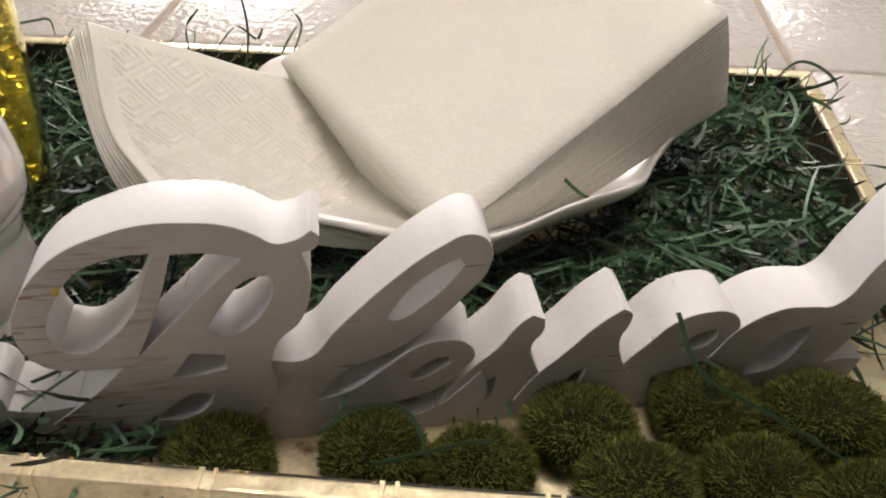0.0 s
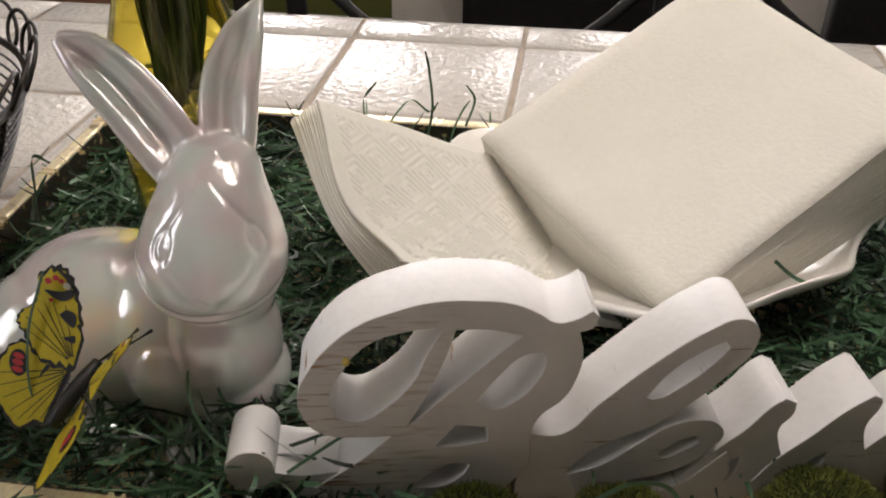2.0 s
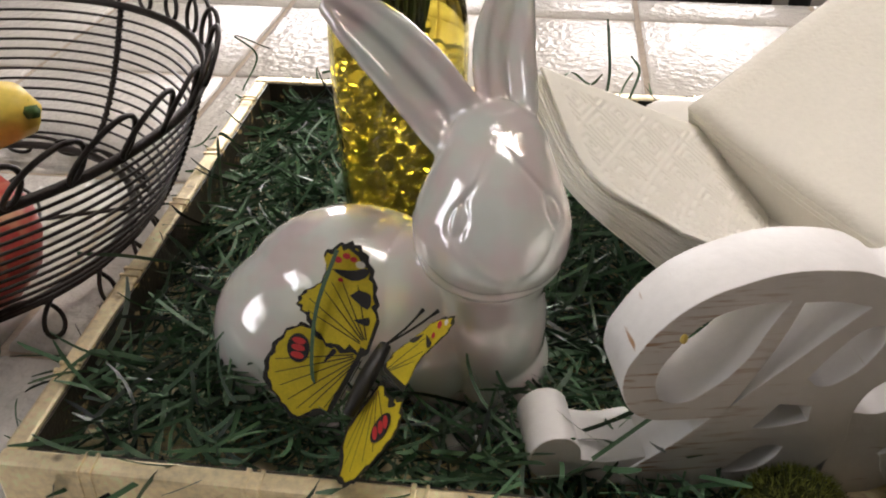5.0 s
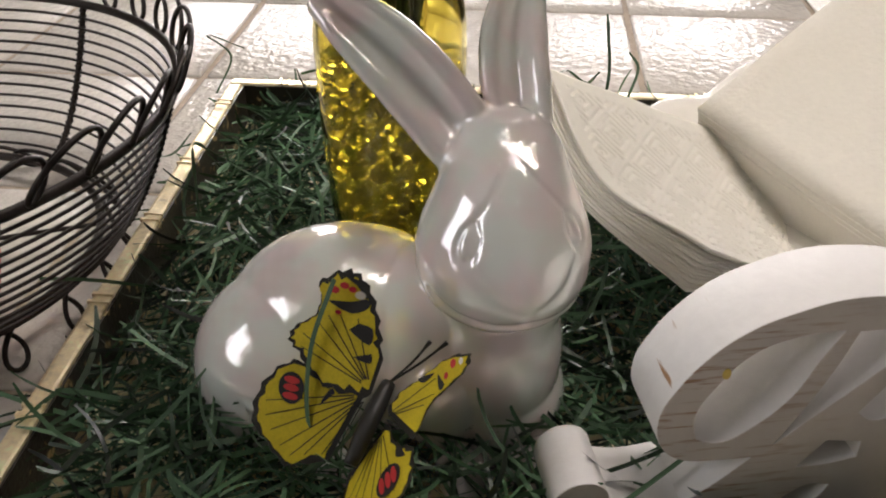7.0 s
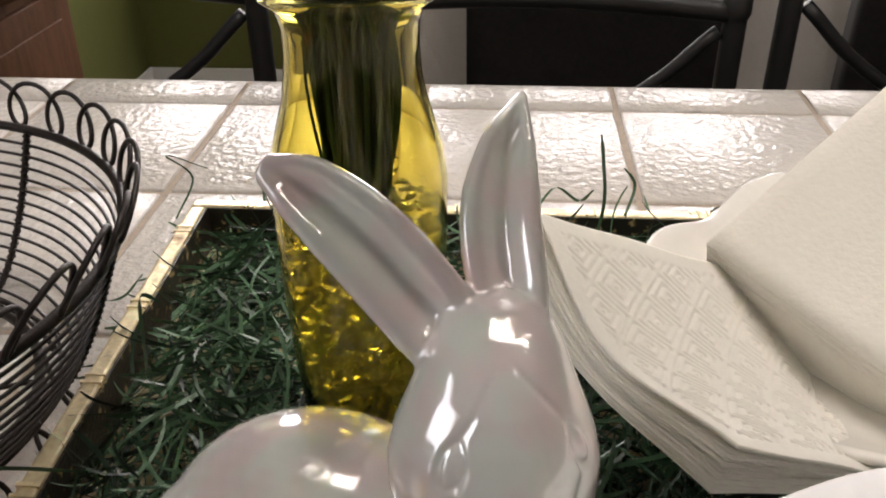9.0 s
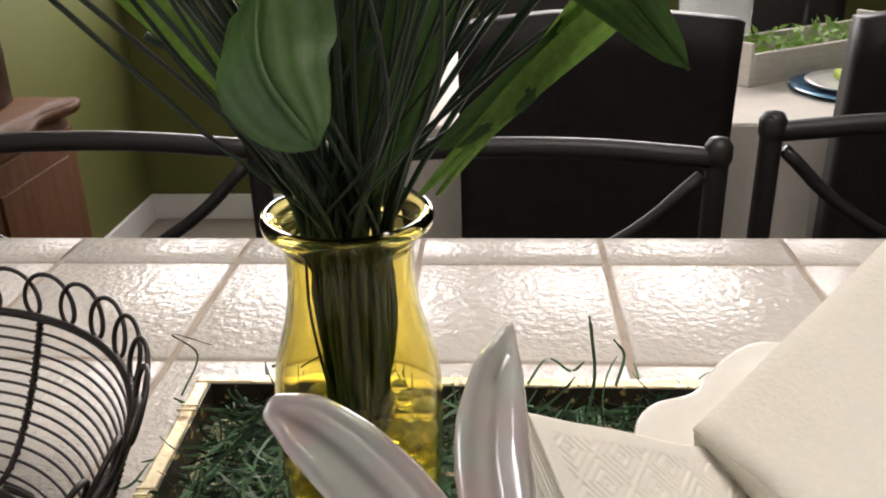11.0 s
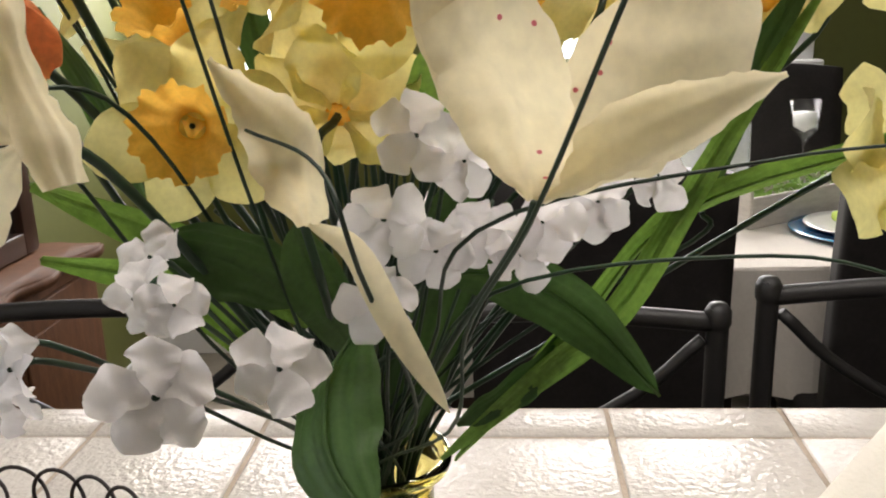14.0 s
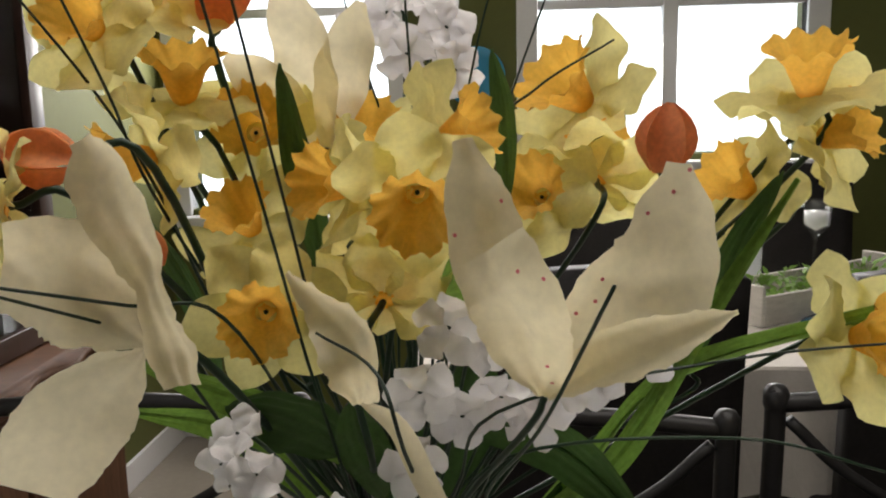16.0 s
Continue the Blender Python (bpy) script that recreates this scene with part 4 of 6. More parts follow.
apple = thing("apple", (-0.434, 0.281, COUNTER + 0.050), "red streaked apple lying in the wire basket", "apple")
part("skin", lathe_bm([(0.0005, 0.021), (0.006, 0.0205), (0.014, 0.026), (0.024, 0.025), (0.031, 0.014), (0.0325, 0.002), (0.029, -0.012), (0.020, -0.023), (0.010, -0.027), (0.0005, -0.024)], 32), M_APPLE, apple)
tube("stalk", spline([(0, 0, 0.021), (0.001, 0, 0.029), (0.004, 0.001, 0.035)], 4), 0.0009, M_OAK, apple)
banana = thing("banana", (-0.455, 0.325, COUNTER + 0.086), "yellow banana with a green tip lying in the basket", "banana")
ban = spline([(-0.105, -0.020, -0.055), (-0.065, 0.004, -0.034), (-0.015, 0.010, -0.008), (0.020, 0.007, 0.003), (0.038, 0.001, 0.008)], 6)
tube("skin", ban, lambda t: 0.0015 + 0.0165 * math.sin(math.pi * min(0.97, 0.05 + t * 0.93)) ** 0.45, M_BANANA, banana, 6)
tube("tip", [ban[-1], ban[-1] + Vector((0.004, -0.001, 0.001))], 0.0032, M_LEAF, banana, 6)

# ---- vase ----
VX, VY, VZ = -0.257, 0.365, 0.930
vase = thing("vase", (VX, VY, VZ), "waisted yellow glass vase with clear gel beads inside", "vase")
VH = 0.181
outer = [(0.0235, 0.0), (0.0258, 0.002), (0.0272, 0.02), (0.0290, 0.04), (0.0304, 0.065), (0.0310, 0.090), (0.0314, 0.108), (0.0311, 0.117), (0.0298, 0.126), (0.0273, 0.135), (0.0247, 0.144), (0.0231, 0.153), (0.0225, 0.162), (0.0229, 0.170),
         (0.0246, 0.1755), (0.0276, 0.1775), (0.0296, 0.1790), (0.0302, 0.1815), (0.0294, 0.1840), (0.0272, 0.1840)]
inner = [(0.0252, 0.1805), (0.0222, 0.1745), (0.0208, 0.166), (0.0206, 0.160), (0.0212, 0.152), (0.0228, 0.143), (0.0252, 0.134), (0.0276, 0.125), (0.0290, 0.116), (0.0292, 0.107), (0.0288, 0.090), (0.0281, 0.065), (0.0266, 0.04), (0.0248, 0.02), (0.0220, 0.009), (0.0005, 0.007)]
part("glass_body", lathe_bm([(0.0005, 0.0005)] + outer + inner, 64), M_VASE, vase).visible_shadow = False
bm = bmesh.new()
rnd = random.Random(5)
for layer in range(13):
    z = 0.0135 + layer * 0.0078
    reach = 0.0215 + 0.0045 * min(1.0, layer / 8) + (-0.004 if layer == 0 else 0.0)
    for ring, count in ((reach - 0.0008, 15), (reach - 0.0090, 9), (reach - 0.0170, 4)):
        for k in range(count):
            if layer == 12 and rnd.random() < 0.4:
                continue
            a = 2 * math.pi * (k + 0.5 * (layer % 2) + rnd.uniform(-0.18, 0.18)) / count
            c = Vector((ring * math.cos(a), ring * math.sin(a), z + rnd.uniform(-0.0016, 0.0016)))
            bmesh.ops.create_icosphere(bm, subdivisions=2, radius=rnd.uniform(0.0036, 0.0050), matrix=Matrix.Translation(c))
part("gel_beads", bm, M_BEAD, vase, "clear yellowish gel beads")["kind"] = "stuff"

# ---- flowers ----
MOUTH = Vector((VX, VY, VZ + VH))


def into_vase(seed):
    rnd = random.Random(seed * 7 + 1)
    a, q = rnd.uniform(0, 6.283), 0.0160 * math.sqrt(rnd.random())
    off = Vector((q * math.cos(a), q * math.sin(a), 0))
    foot = MOUTH + Vector((rnd.uniform(-0.013, 0.013), rnd.uniform(-0.006, 0.014), -rnd.uniform(0.065, 0.105)))
    return [MOUTH + off * 0.95 + Vector((0, 0, -0.01)), MOUTH - Vector((0, 0, 0.07)) + off * 0.72, foot]


def facing(pos, d, spin=0.0):
    z = Vector(d).normalized()
    x = Vector((0, 0, 1)).cross(z)
    x = x.normalized() if x.length > 1e-3 else Vector((1, 0, 0))
    y = z.cross(x)
    return Matrix.Translation(pos) @ Matrix((x, y, z)).transposed().to_4x4() @ Matrix.Rotation(radians(spin), 4, "Z")


def stem_of(top, start, back, seed, radius=0.0011, bend=0.02):
    """The stem from behind a bloom down through the neck of the vase."""
    inv = top.matrix_basis.inverted()
    s = Vector(start)
    b = Vector(back).normalized()
    m = into_vase(seed)
    mid = s.lerp(m[0], 0.5) + Vector((0, 0.004, 0.006))
    pts = spline([s, s + b * bend, mid] + m, 6)
    return tube("stem", [inv @ p for p in pts], radius, M_STEM, top, 6)


def petal_mesh(name, length, width, mat, rise=0.25, cup=0.25, peak=0.55, tip=0.0, seed=0, wave=0.12, curl=0.0):
    n = 13
    sp = [Vector((0.002 + length * t, 0, rise * length * t * t - curl * length * max(0, t - 0.6) ** 2 * 3)) for t in [i / (n - 1) for i in range(n)]]
    return mesh_of(name, *blade_surface(sp, lens_widths(n, width, peak, tip, 0.3), (0, 1, 0), cup, 6, wave, seed), mat)


DAFF_PETALS = [petal_mesh("petal", 0.0215, 0.0090, M_DAFF, r, 0.30, 0.5, 0.05, s, 0.2, c) for s, r, c in ((1, 0.10, 0), (2, 0.25, 0.2), (3, -0.05, 0.1), (4, 0.4, 0))]


def corona_mesh():
    seg, verts, faces = 60, [], []
    prof = [(0.0030, 0.0), (0.0045, 0.004), (0.0062, 0.009), (0.0088, 0.0125), (0.0112, 0.0142)]
    for j, (r, z) in enumerate(prof):
        for k in range(seg):
            a = 2 * math.pi * k / seg
            f = (j / (len(prof) - 1)) ** 2
            rr = r * (1 + f * (0.07 * math.sin(10 * a) + 0.05 * math.sin(23 * a + 1)))
            verts.append((rr * math.cos(a), rr * math.sin(a), z + f * 0.0013 * math.sin(10 * a + 1.5)))
    for j in range(len(prof) - 1):
        for k in range(seg):
            q = (k + 1) % seg
            faces.append((j * seg + k, j * seg + q, (j + 1) * seg + q, (j + 1) * seg + k))
    faces.append(tuple(range(seg)))
    return mesh_of("corona", verts, faces, M_CORONA)


CORONA = corona_mesh()
bm = bmesh.new()
bmesh.ops.create_icosphere(bm, subdivisions=2, radius=0.0012)
EYE_MESH = bpy.data.meshes.new("centre")
bm.to_mesh(EYE_MESH)
bm.free()
EYE_MESH.materials.append(M_STEM)


def daffodil(pos, d, size=1.0, spin=0.0, seed=0, label="yellow silk daffodil with a frilled orange trumpet"):
    top = thing("daffodil", facing(pos, d, spin) @ Matrix.Scale(1, 4), label, "flower", "bouquet flowers")
    rnd = random.Random(seed)
    S = Matrix.Scale(size, 4)
    for k in range(6):
        m = Matrix.Rotation(radians(60 * k + rnd.uniform(-6, 6)), 4, "Z") @ Matrix.Rotation(radians(rnd.uniform(-14, 10)), 4, "Y")
        link("petal", DAFF_PETALS[(k + seed) % 4], top, m=S @ m @ Matrix.Translation((0, 0, 0.0005 * (k % 2))))
    link("corona", CORONA, top, m=S @ Matrix.Scale(1.0 + 0.08 * rnd.uniform(-1, 1), 4))
    link("centre", EYE_MESH, top, m=S @ Matrix.Translation((0, 0, 0.0010)) @ Matrix.Scale(0.6, 4))
    stem_of(top, Vector(pos) - Vector(d).normalized() * 0.0005, -Vector(d), seed, 0.0011)
    return top


DAFFODILS = [  # place, way it faces, size, spin
    ((-0.274, 0.247, 1.258), (0.10, -1, 0.0), 1.0, 10),
    ((-0.231, 0.250, 1.291), (0.05, -1, -0.35), 1.02, 35),
    ((-0.252, 0.262, 1.291), (-0.75, -0.7, 0.25), 1.0, 0),
    ((-0.243, 0.260, 1.258), (0.1, 0.85, 0.5), 1.0, 30),
    ((-0.286, 0.278, 1.276), (-0.2, -0.7, 0.75), 1.0, 15),
    ((-0.309, 0.287, 1.316), (0.15, -0.35, 1.0), 1.15, 20),
    ((-0.311, 0.265, 1.300), (-0.65, -0.6, -0.1), 1.05, 0),
    ((-0.322, 0.258, 1.336), (-0.1, -0.8, 0.4), 1.0, 40),
    ((-0.312, 0.285, 1.350), (0.5, -0.5, 0.6), 1.0, 12),
    ((-0.333, 0.224, 1.291), (-1.0, -0.35, 0.15), 0.95, 0),
    ((-0.180, 0.345, 1.312), (-0.6, -0.45, 0.55), 1.3, 25),
    ((-0.110, 0.313, 1.314), (-0.15, -0.35, 1.0), 1.3, 5),
    ((-0.103, 0.322, 1.299), (0.65, -0.5, 0.35), 1.15, 33),
    ((-0.094, 0.305, 1.235), (0.45, -0.85, 0.25), 1.3, 30),
    ((-0.226, 0.275, 1.304), (0.85, -0.35, 0.35), 1.05, 0),
    ((-0.291, 0.303, 1.305), (0.1, -0.9, 0.35), 1.05, 18),
    ((-0.196, 0.316, 1.281), (-0.3, -0.8, 0.4), 1.0, 50),
    ((-0.177, 0.326, 1.286), (0.1, 0.8, 0.6), 1.15, 22),
    ((-0.122, 0.337, 1.280), (-0.75, -0.35, 0.5), 1.1, 11),
    ((-0.256, 0.312, 1.300), (0.2, -0.6, 0.8), 1.05, 41),
]
for i, (p, d, s, w) in enumerate(DAFFODILS):
    daffodil(p, d, s, w, i)

FLORET = [petal_mesh("petal", 0.0094, 0.0043, M_WHITE, r, 0.36, 0.64, 0.12, s, 0.24, c) for s, r, c in ((1, 0.30, 0.2), (2, 0.12, 0.3), (3, 0.42, 0.0))]


def white_blossom(pos, d, size=1.0, spin=0.0, seed=0):
    top = thing("white_blossom", facing(pos, d, spin), "small white five-petalled silk blossom", "flower", "white blossoms")
    rnd = random.Random(seed)
    for k in range(5):
        m = Matrix.Rotation(radians(72 * k + rnd.uniform(-8, 8)), 4, "Z") @ Matrix.Rotation(radians(rnd.uniform(-26, 12)), 4, "Y") @ Matrix.Rotation(radians(rnd.uniform(-18, 18)), 4, "X")
        link("petal", FLORET[(k + seed) % 3], top, m=Matrix.Scale(size, 4) @ m @ Matrix.Translation((-0.0018, 0, 0.0004 * (k % 2))))
    link("centre", EYE_MESH, top, m=Matrix.Scale(size * 0.55, 4))
    stem_of(top, pos, -Vector(d), 100 + seed, 0.0006, 0.012)
    return top


BLOSSOMS = [
    ((-0.2574, 0.1712, 1.2252), (0.05, -1, 0.15), 1.05, 20), ((-0.2443, 0.1954, 1.2198), (0.1, -1, 0.1), 1.0, 0),
    ((-0.2700, 0.2050, 1.2385), (-0.3, -0.8, 0.6), 0.75, 30), ((-0.2760, 0.2090, 1.2290), (-0.5, -0.8, 0.1), 0.75, 50),
    ((-0.2640, 0.1990, 1.2310), (0.3, -0.9, 0.3), 0.75, 12), ((-0.2800, 0.1710, 1.2300), (-0.5, -0.8, 0.3), 0.8, 0),
    ((-0.2840, 0.1750, 1.2235), (-0.2, -0.8, -0.4), 0.75, 44),
    ((-0.2222, 0.2390, 1.2557), (0.0, -1, -0.05), 1.1, 10), ((-0.2310, 0.2440, 1.2359), (-0.1, -1, 0.05), 1.1, 33),
    ((-0.1951, 0.2470, 1.2341), (0.2, -1, 0.0), 1.1, 0), ((-0.2308, 0.2280, 1.2210), (-0.1, -1, -0.1), 1.05, 25),
    ((-0.2130, 0.2560, 1.2470), (0.3, -0.9, -0.2), 1.05, 15), ((-0.1810, 0.2640, 1.2350), (0.35, -0.9, 0.0), 1.1, 40),
    ((-0.1650, 0.2750, 1.2390), (0.5, -0.8, 0.2), 1.05, 5), ((-0.2090, 0.2580, 1.2300), (-0.1, -1, -0.1), 1.0, 28),
    ((-0.2200, 0.2520, 1.2260), (0.1, -1, 0.1), 1.0, 60), ((-0.2000, 0.2560, 1.2240), (0.1, -0.9, -0.4), 1.0, 9),
    ((-0.2593, 0.3304, 1.3383), (0, -0.7, 0.6), 1.2, 0), ((-0.2296, 0.3344, 1.3400), (0.3, -0.8, 0.4), 1.2, 22),
    ((-0.2268, 0.3351, 1.3250), (0.2, -1, 0.0), 1.15, 41), ((-0.2437, 0.3332, 1.3312), (-0.2, -1, 0.1), 1.2, 15),
    ((-0.2360, 0.3400, 1.3480), (0.1, -0.6, 0.8), 1.2, 33), ((-0.2510, 0.3380, 1.3460), (-0.4, -0.6, 0.6), 1.2, 8),
]
for i, (p, d, s, w) in enumerate(BLOSSOMS):
    white_blossom(p, d, s, w, i)


def tulip(pos, d, size=1.0, seed=0):
    top = thing("tulip", facing(pos, d, seed * 20), "small orange silk tulip bud, half open", "flower", "tulips")
    for k in range(5):
        sp = [Vector((0.0055 * math.sin(math.pi * min(1, 0.15 + 0.8 * t)) * size, 0, 0.021 * t * size)) for t in [i / 8 for i in range(9)]]
        me = mesh_of("petal", *blade_surface(sp, lens_widths(9, 0.0056 * size, 0.45, 0.1, 0.35), (0, 1, 0), 0.45, 5, 0.05, k), M_TULIP)
        link("petal", me, top, m=Matrix.Rotation(radians(72 * k), 4, "Z"))
    stem_of(top, pos, -Vector(d), 200 + seed, 0.0012)


for i, (p, d, s) in enumerate([((-0.160, 0.289, 1.292), (0.1, -0.1, 1), 1.0), ((-0.318, 0.232, 1.302), (-1, -0.2, 0.15), 0.9), ((-0.297, 0.290, 1.340), (0.2, -0.5, 0.8), 1.0),
                               ((-0.303, 0.240, 1.272), (-0.3, -0.6, 0.7), 1.0)]):
    tulip(p, d, s, i)


def cloth_petal(parent, pts, width, side, cup, mat=M_LILY, peak=0.55, tip=0.12, seed=0, wave=0.15, across=8, root=0.15, name="petal", rib=0.0):
    sp = spline(pts, 6)
    vs, fs = blade_surface(sp, lens_widths(len(sp), width, peak, tip, root), side, cup, across, wave, seed, rib)
    return link(name, mesh_of(name, vs, fs, mat), parent)


def freckles(parent, petal, count, seed):
    rnd = random.Random(seed)
    me = petal.data
    vs, fs = [], []
    for _ in range(count):
        f = me.polygons[rnd.randrange(len(me.polygons))]
        c, n = f.center, f.normal
        x = n.orthogonal().normalized()
        y = n.cross(x)
        for sgn in (1, -1):
            b = len(vs)
            vs += [c + n * 0.00025 * sgn + (x * math.cos(k) + y * math.sin(k)) * 0.0005 for k in [i * math.pi / 4 for i in range(8)]]
            fs.append(tuple(range(b, b + 8)))
    link("freckles", mesh_of("freckles", vs, fs, M_FRECKLE), parent)["kind"] = "stuff"


def lily_petal(parent, pts, widths, side, cup, seed, fold=0.0):
    """A creased cloth petal with a frayed edge: half-widths run along the spine, fold bends one half forwards."""
    sp = spline(pts, 9)
    n, across = len(sp), 14
    rnd = random.Random(seed)
    vs, fs = [], []
    for i, p in enumerate(sp):
        t = i / (n - 1)
        j = t * (len(widths) - 1)
        k = min(int(j), len(widths) - 2)
        e = j - k
        e = e * e * (3 - 2 * e)
        w = widths[k] * (1 - e) + widths[k + 1] * e
        d = (sp[min(i + 1, n - 1)] - sp[max(i - 1, 0)]).normalized()
        x = (Vector(side) - d * Vector(side).dot(d)).normalized()
        z = x.cross(d)
        for q in range(across + 1):
            f = 2 * q / across - 1
            fray = rnd.uniform(-0.00045, 0.00045) if q in (0, across) else 0.0
            c = p + x * (w * f + fray)
            crease = 0.0022 * noise.noise(c * 75 + Vector((seed, 0, 0))) + 0.0007 * noise.noise(c * 260 + Vector((0, seed, 0)))
            crease += 0.00045 * math.sin(f * 9 + seed + 3 * t) * (1 - t)
            vs.append(c + z * (cup * w * f * f + fold * w * max(0.0, f - 0.15) ** 2 + crease * min(1.0, w / 0.006)))
    for i in range(n - 1):
        for q in range(across):
            a = i * (across + 1) + q
            fs.append((a, a + 1, a + across + 2, a + across + 1))
    return link("petal", mesh_of("petal", vs, fs, M_LILY), parent)


lily = thing("lily", (0, 0, 0), "large cream cloth lily with pink freckles, petals folded open", "flower")
p1 = lily_petal(lily, [(-0.1976, 0.208, 1.2477), (-0.2045, 0.206, 1.267), (-0.2103, 0.208, 1.2862), (-0.2159, 0.213, 1.3068)], [0.0016, 0.0060, 0.0088, 0.0095, 0.0076, 0.0022], (1, 0.30, 0.30), -0.35, 2)
p2 = lily_petal(lily, [(-0.1969, 0.2085, 1.2475), (-0.185, 0.209, 1.261), (-0.1712, 0.21, 1.2779), (-0.1675, 0.213, 1.3007)], [0.0015, 0.0062, 0.0125, 0.0150, 0.0128, 0.0092, 0.0030], (1, 0.10, -0.25), 0.22, 3)
p3 = lily_petal(lily, [(-0.1969, 0.2075, 1.2479), (-0.183, 0.203, 1.2585), (-0.17, 0.2, 1.2642), (-0.1562, 0.2, 1.2696)], [0.0016, 0.0045, 0.0062, 0.0058, 0.0034, 0.0006], (0.45, -0.3, -1), 0.5, 4)
p4 = lily_petal(lily, [(-0.1977, 0.2075, 1.2478), (-0.1993, 0.199, 1.2598), (-0.2034, 0.193, 1.274), (-0.209, 0.196, 1.2844)], [0.0014, 0.0062, 0.0098, 0.0112, 0.0108, 0.0095], (0.78, -0.55, 0.22), 0.35, 5, -0.5)
freckles(lily, p1, 6, 1), freckles(lily, p2, 11, 2), freckles(lily, p4, 4, 3)
stem_of(lily, (-0.1975, 0.2080, 1.2470), (-0.3, 0.6, -0.8), 301, 0.0009, 0.014)

lily2 = thing("lily", (0, 0, 0), "large cream translucent cloth lily turned away, drooping petals", "flower")
lily_petal(lily2, [(-0.2877, 0.2, 1.2617), (-0.295, 0.196, 1.2719), (-0.3039, 0.194, 1.2788), (-0.3168, 0.192, 1.2818)], [0.0018, 0.0090, 0.0135, 0.0140, 0.0125, 0.0100], (0.25, 0.1, 1), 0.15, 6)
lily_petal(lily2, [(-0.2887, 0.199, 1.2606), (-0.2953, 0.188, 1.2548), (-0.2996, 0.178, 1.2483), (-0.3022, 0.168, 1.2402)], [0.0018, 0.0085, 0.0125, 0.0130, 0.0120, 0.0100], (0.9, -0.3, -0.4), 0.2, 7)
lily_petal(lily2, [(-0.2756, 0.19, 1.2556), (-0.2787, 0.189, 1.2686), (-0.2823, 0.19, 1.2808), (-0.2891, 0.192, 1.2965), (-0.2964, 0.195, 1.3091)], [0.0045, 0.0062, 0.0045, 0.0036, 0.0062, 0.0082, 0.0076, 0.0030], (1, -0.2, 0.3), 0.35, 8)
stem_of(lily2, (-0.287, 0.201, 1.263), (0.5, 0.6, -0.6), 302, 0.0012)

lily3 = thing("lily", (0, 0, 0), "half closed cream cloth lily with a long hanging petal", "flower")
lily_petal(lily3, [(-0.2432, 0.222, 1.2401), (-0.2428, 0.215, 1.2534), (-0.2504, 0.22, 1.2634), (-0.2611, 0.2235, 1.2738)], [0.0020, 0.0068, 0.0078, 0.0062, 0.0036, 0.0006], (1, -0.2, -0.1), 0.45, 9)
cloth_petal(lily3, [(-0.2440, 0.2225, 1.2410), (-0.2330, 0.2120, 1.2380), (-0.2240, 0.2050, 1.2240), (-0.2142, 0.2022, 1.2078)], 0.0030, (0.8, 0.3, 0.7), 0.6, seed=10, tip=0.05)
stem_of(lily3, (-0.2445, 0.2235, 1.240), (0.1, 0.4, -1), 303, 0.0011)


lily4 = thing("lily", (0, 0, 0), "pale cream cloth lily behind the daffodils", "flower")
cloth_petal(lily4, [(-0.268, 0.305, 1.300), (-0.270, 0.300, 1.318), (-0.272, 0.294, 1.336), (-0.276, 0.286, 1.356)], 0.0105, (1, -0.2, 0), 0.3, seed=21, tip=0.2)
cloth_petal(lily4, [(-0.268, 0.305, 1.300), (-0.262, 0.298, 1.315), (-0.256, 0.292, 1.330), (-0.251, 0.286, 1.345)], 0.0095, (1, -0.2, -0.3), 0.3, seed=22, tip=0.2)
cloth_petal(lily4, [(-0.268, 0.305, 1.300), (-0.278, 0.300, 1.312), (-0.286, 0.296, 1.322), (-0.296, 0.290, 1.330)], 0.0090, (0.6, -0.2, 0.8), 0.3, seed=23, tip=0.2)
stem_of(lily4, (-0.268, 0.305, 1.300), (0.1, 0.3, -1), 304, 0.0014)


def leaf(pts, width, side, mat=M_LEAF, cup=0.25, label="broad green silk leaf", seed=0, tip=0.02, peak=0.45, wave=0.08, stalk=True, name="leaf"):
    top = thing(name, (0, 0, 0), label, "leaf", "bouquet leaves")
    cloth_petal(top, pts, width, side, cup, mat, peak, tip, seed, wave, 22, name="blade", rib=0.035)
    a, b = Vector(pts[0]), Vector(pts[1])
    vs, fs = tube_data([q + (b - a).cross(Vector(side)).normalized() * 0.0006 for q in spline(pts, 6)], 0.0005, 5)
    link("midrib", mesh_of("midrib", vs, fs, mat), top)
    if stalk:
        stem_of(top, a, a - b, 400 + seed, 0.0009, 0.01)
    return top


leaf([(-0.2379, 0.2413, 1.2100), (-0.2420, 0.2250, 1.2040), (-0.2400, 0.2120, 1.1930), (-0.2308, 0.2036, 1.1830)], 0.0115, (0.85, 0.1, 0.55), cup=0.4, label="broad ribbed green leaf hanging over the vase rim", seed=1)
leaf([(-0.2204, 0.2762, 1.2133), (-0.2020, 0.2780, 1.2120), (-0.1830, 0.2760, 1.2010), (-0.1635, 0.2706, 1.1805)], 0.0090, (0.5, -0.1, 0.9), cup=-0.35, label="long pointed dark green leaf bent downwards", seed=2)
leaf([(-0.2404, 0.2509, 1.2000), (-0.2440, 0.2420, 1.2150), (-0.2460, 0.2320, 1.2290), (-0.2465, 0.2243, 1.2400)], 0.0072, (1, 0.1, 0.2), label="dark green leaf standing among the stems", seed=3)
leaf([(-0.2560, 0.2620, 1.2100), (-0.2650, 0.2530, 1.2220), (-0.2750, 0.2460, 1.2290), (-0.2860, 0.2420, 1.2310)], 0.0110, (0.4, -0.3, 0.9), label="broad dark green leaf behind the white blossoms", seed=4)
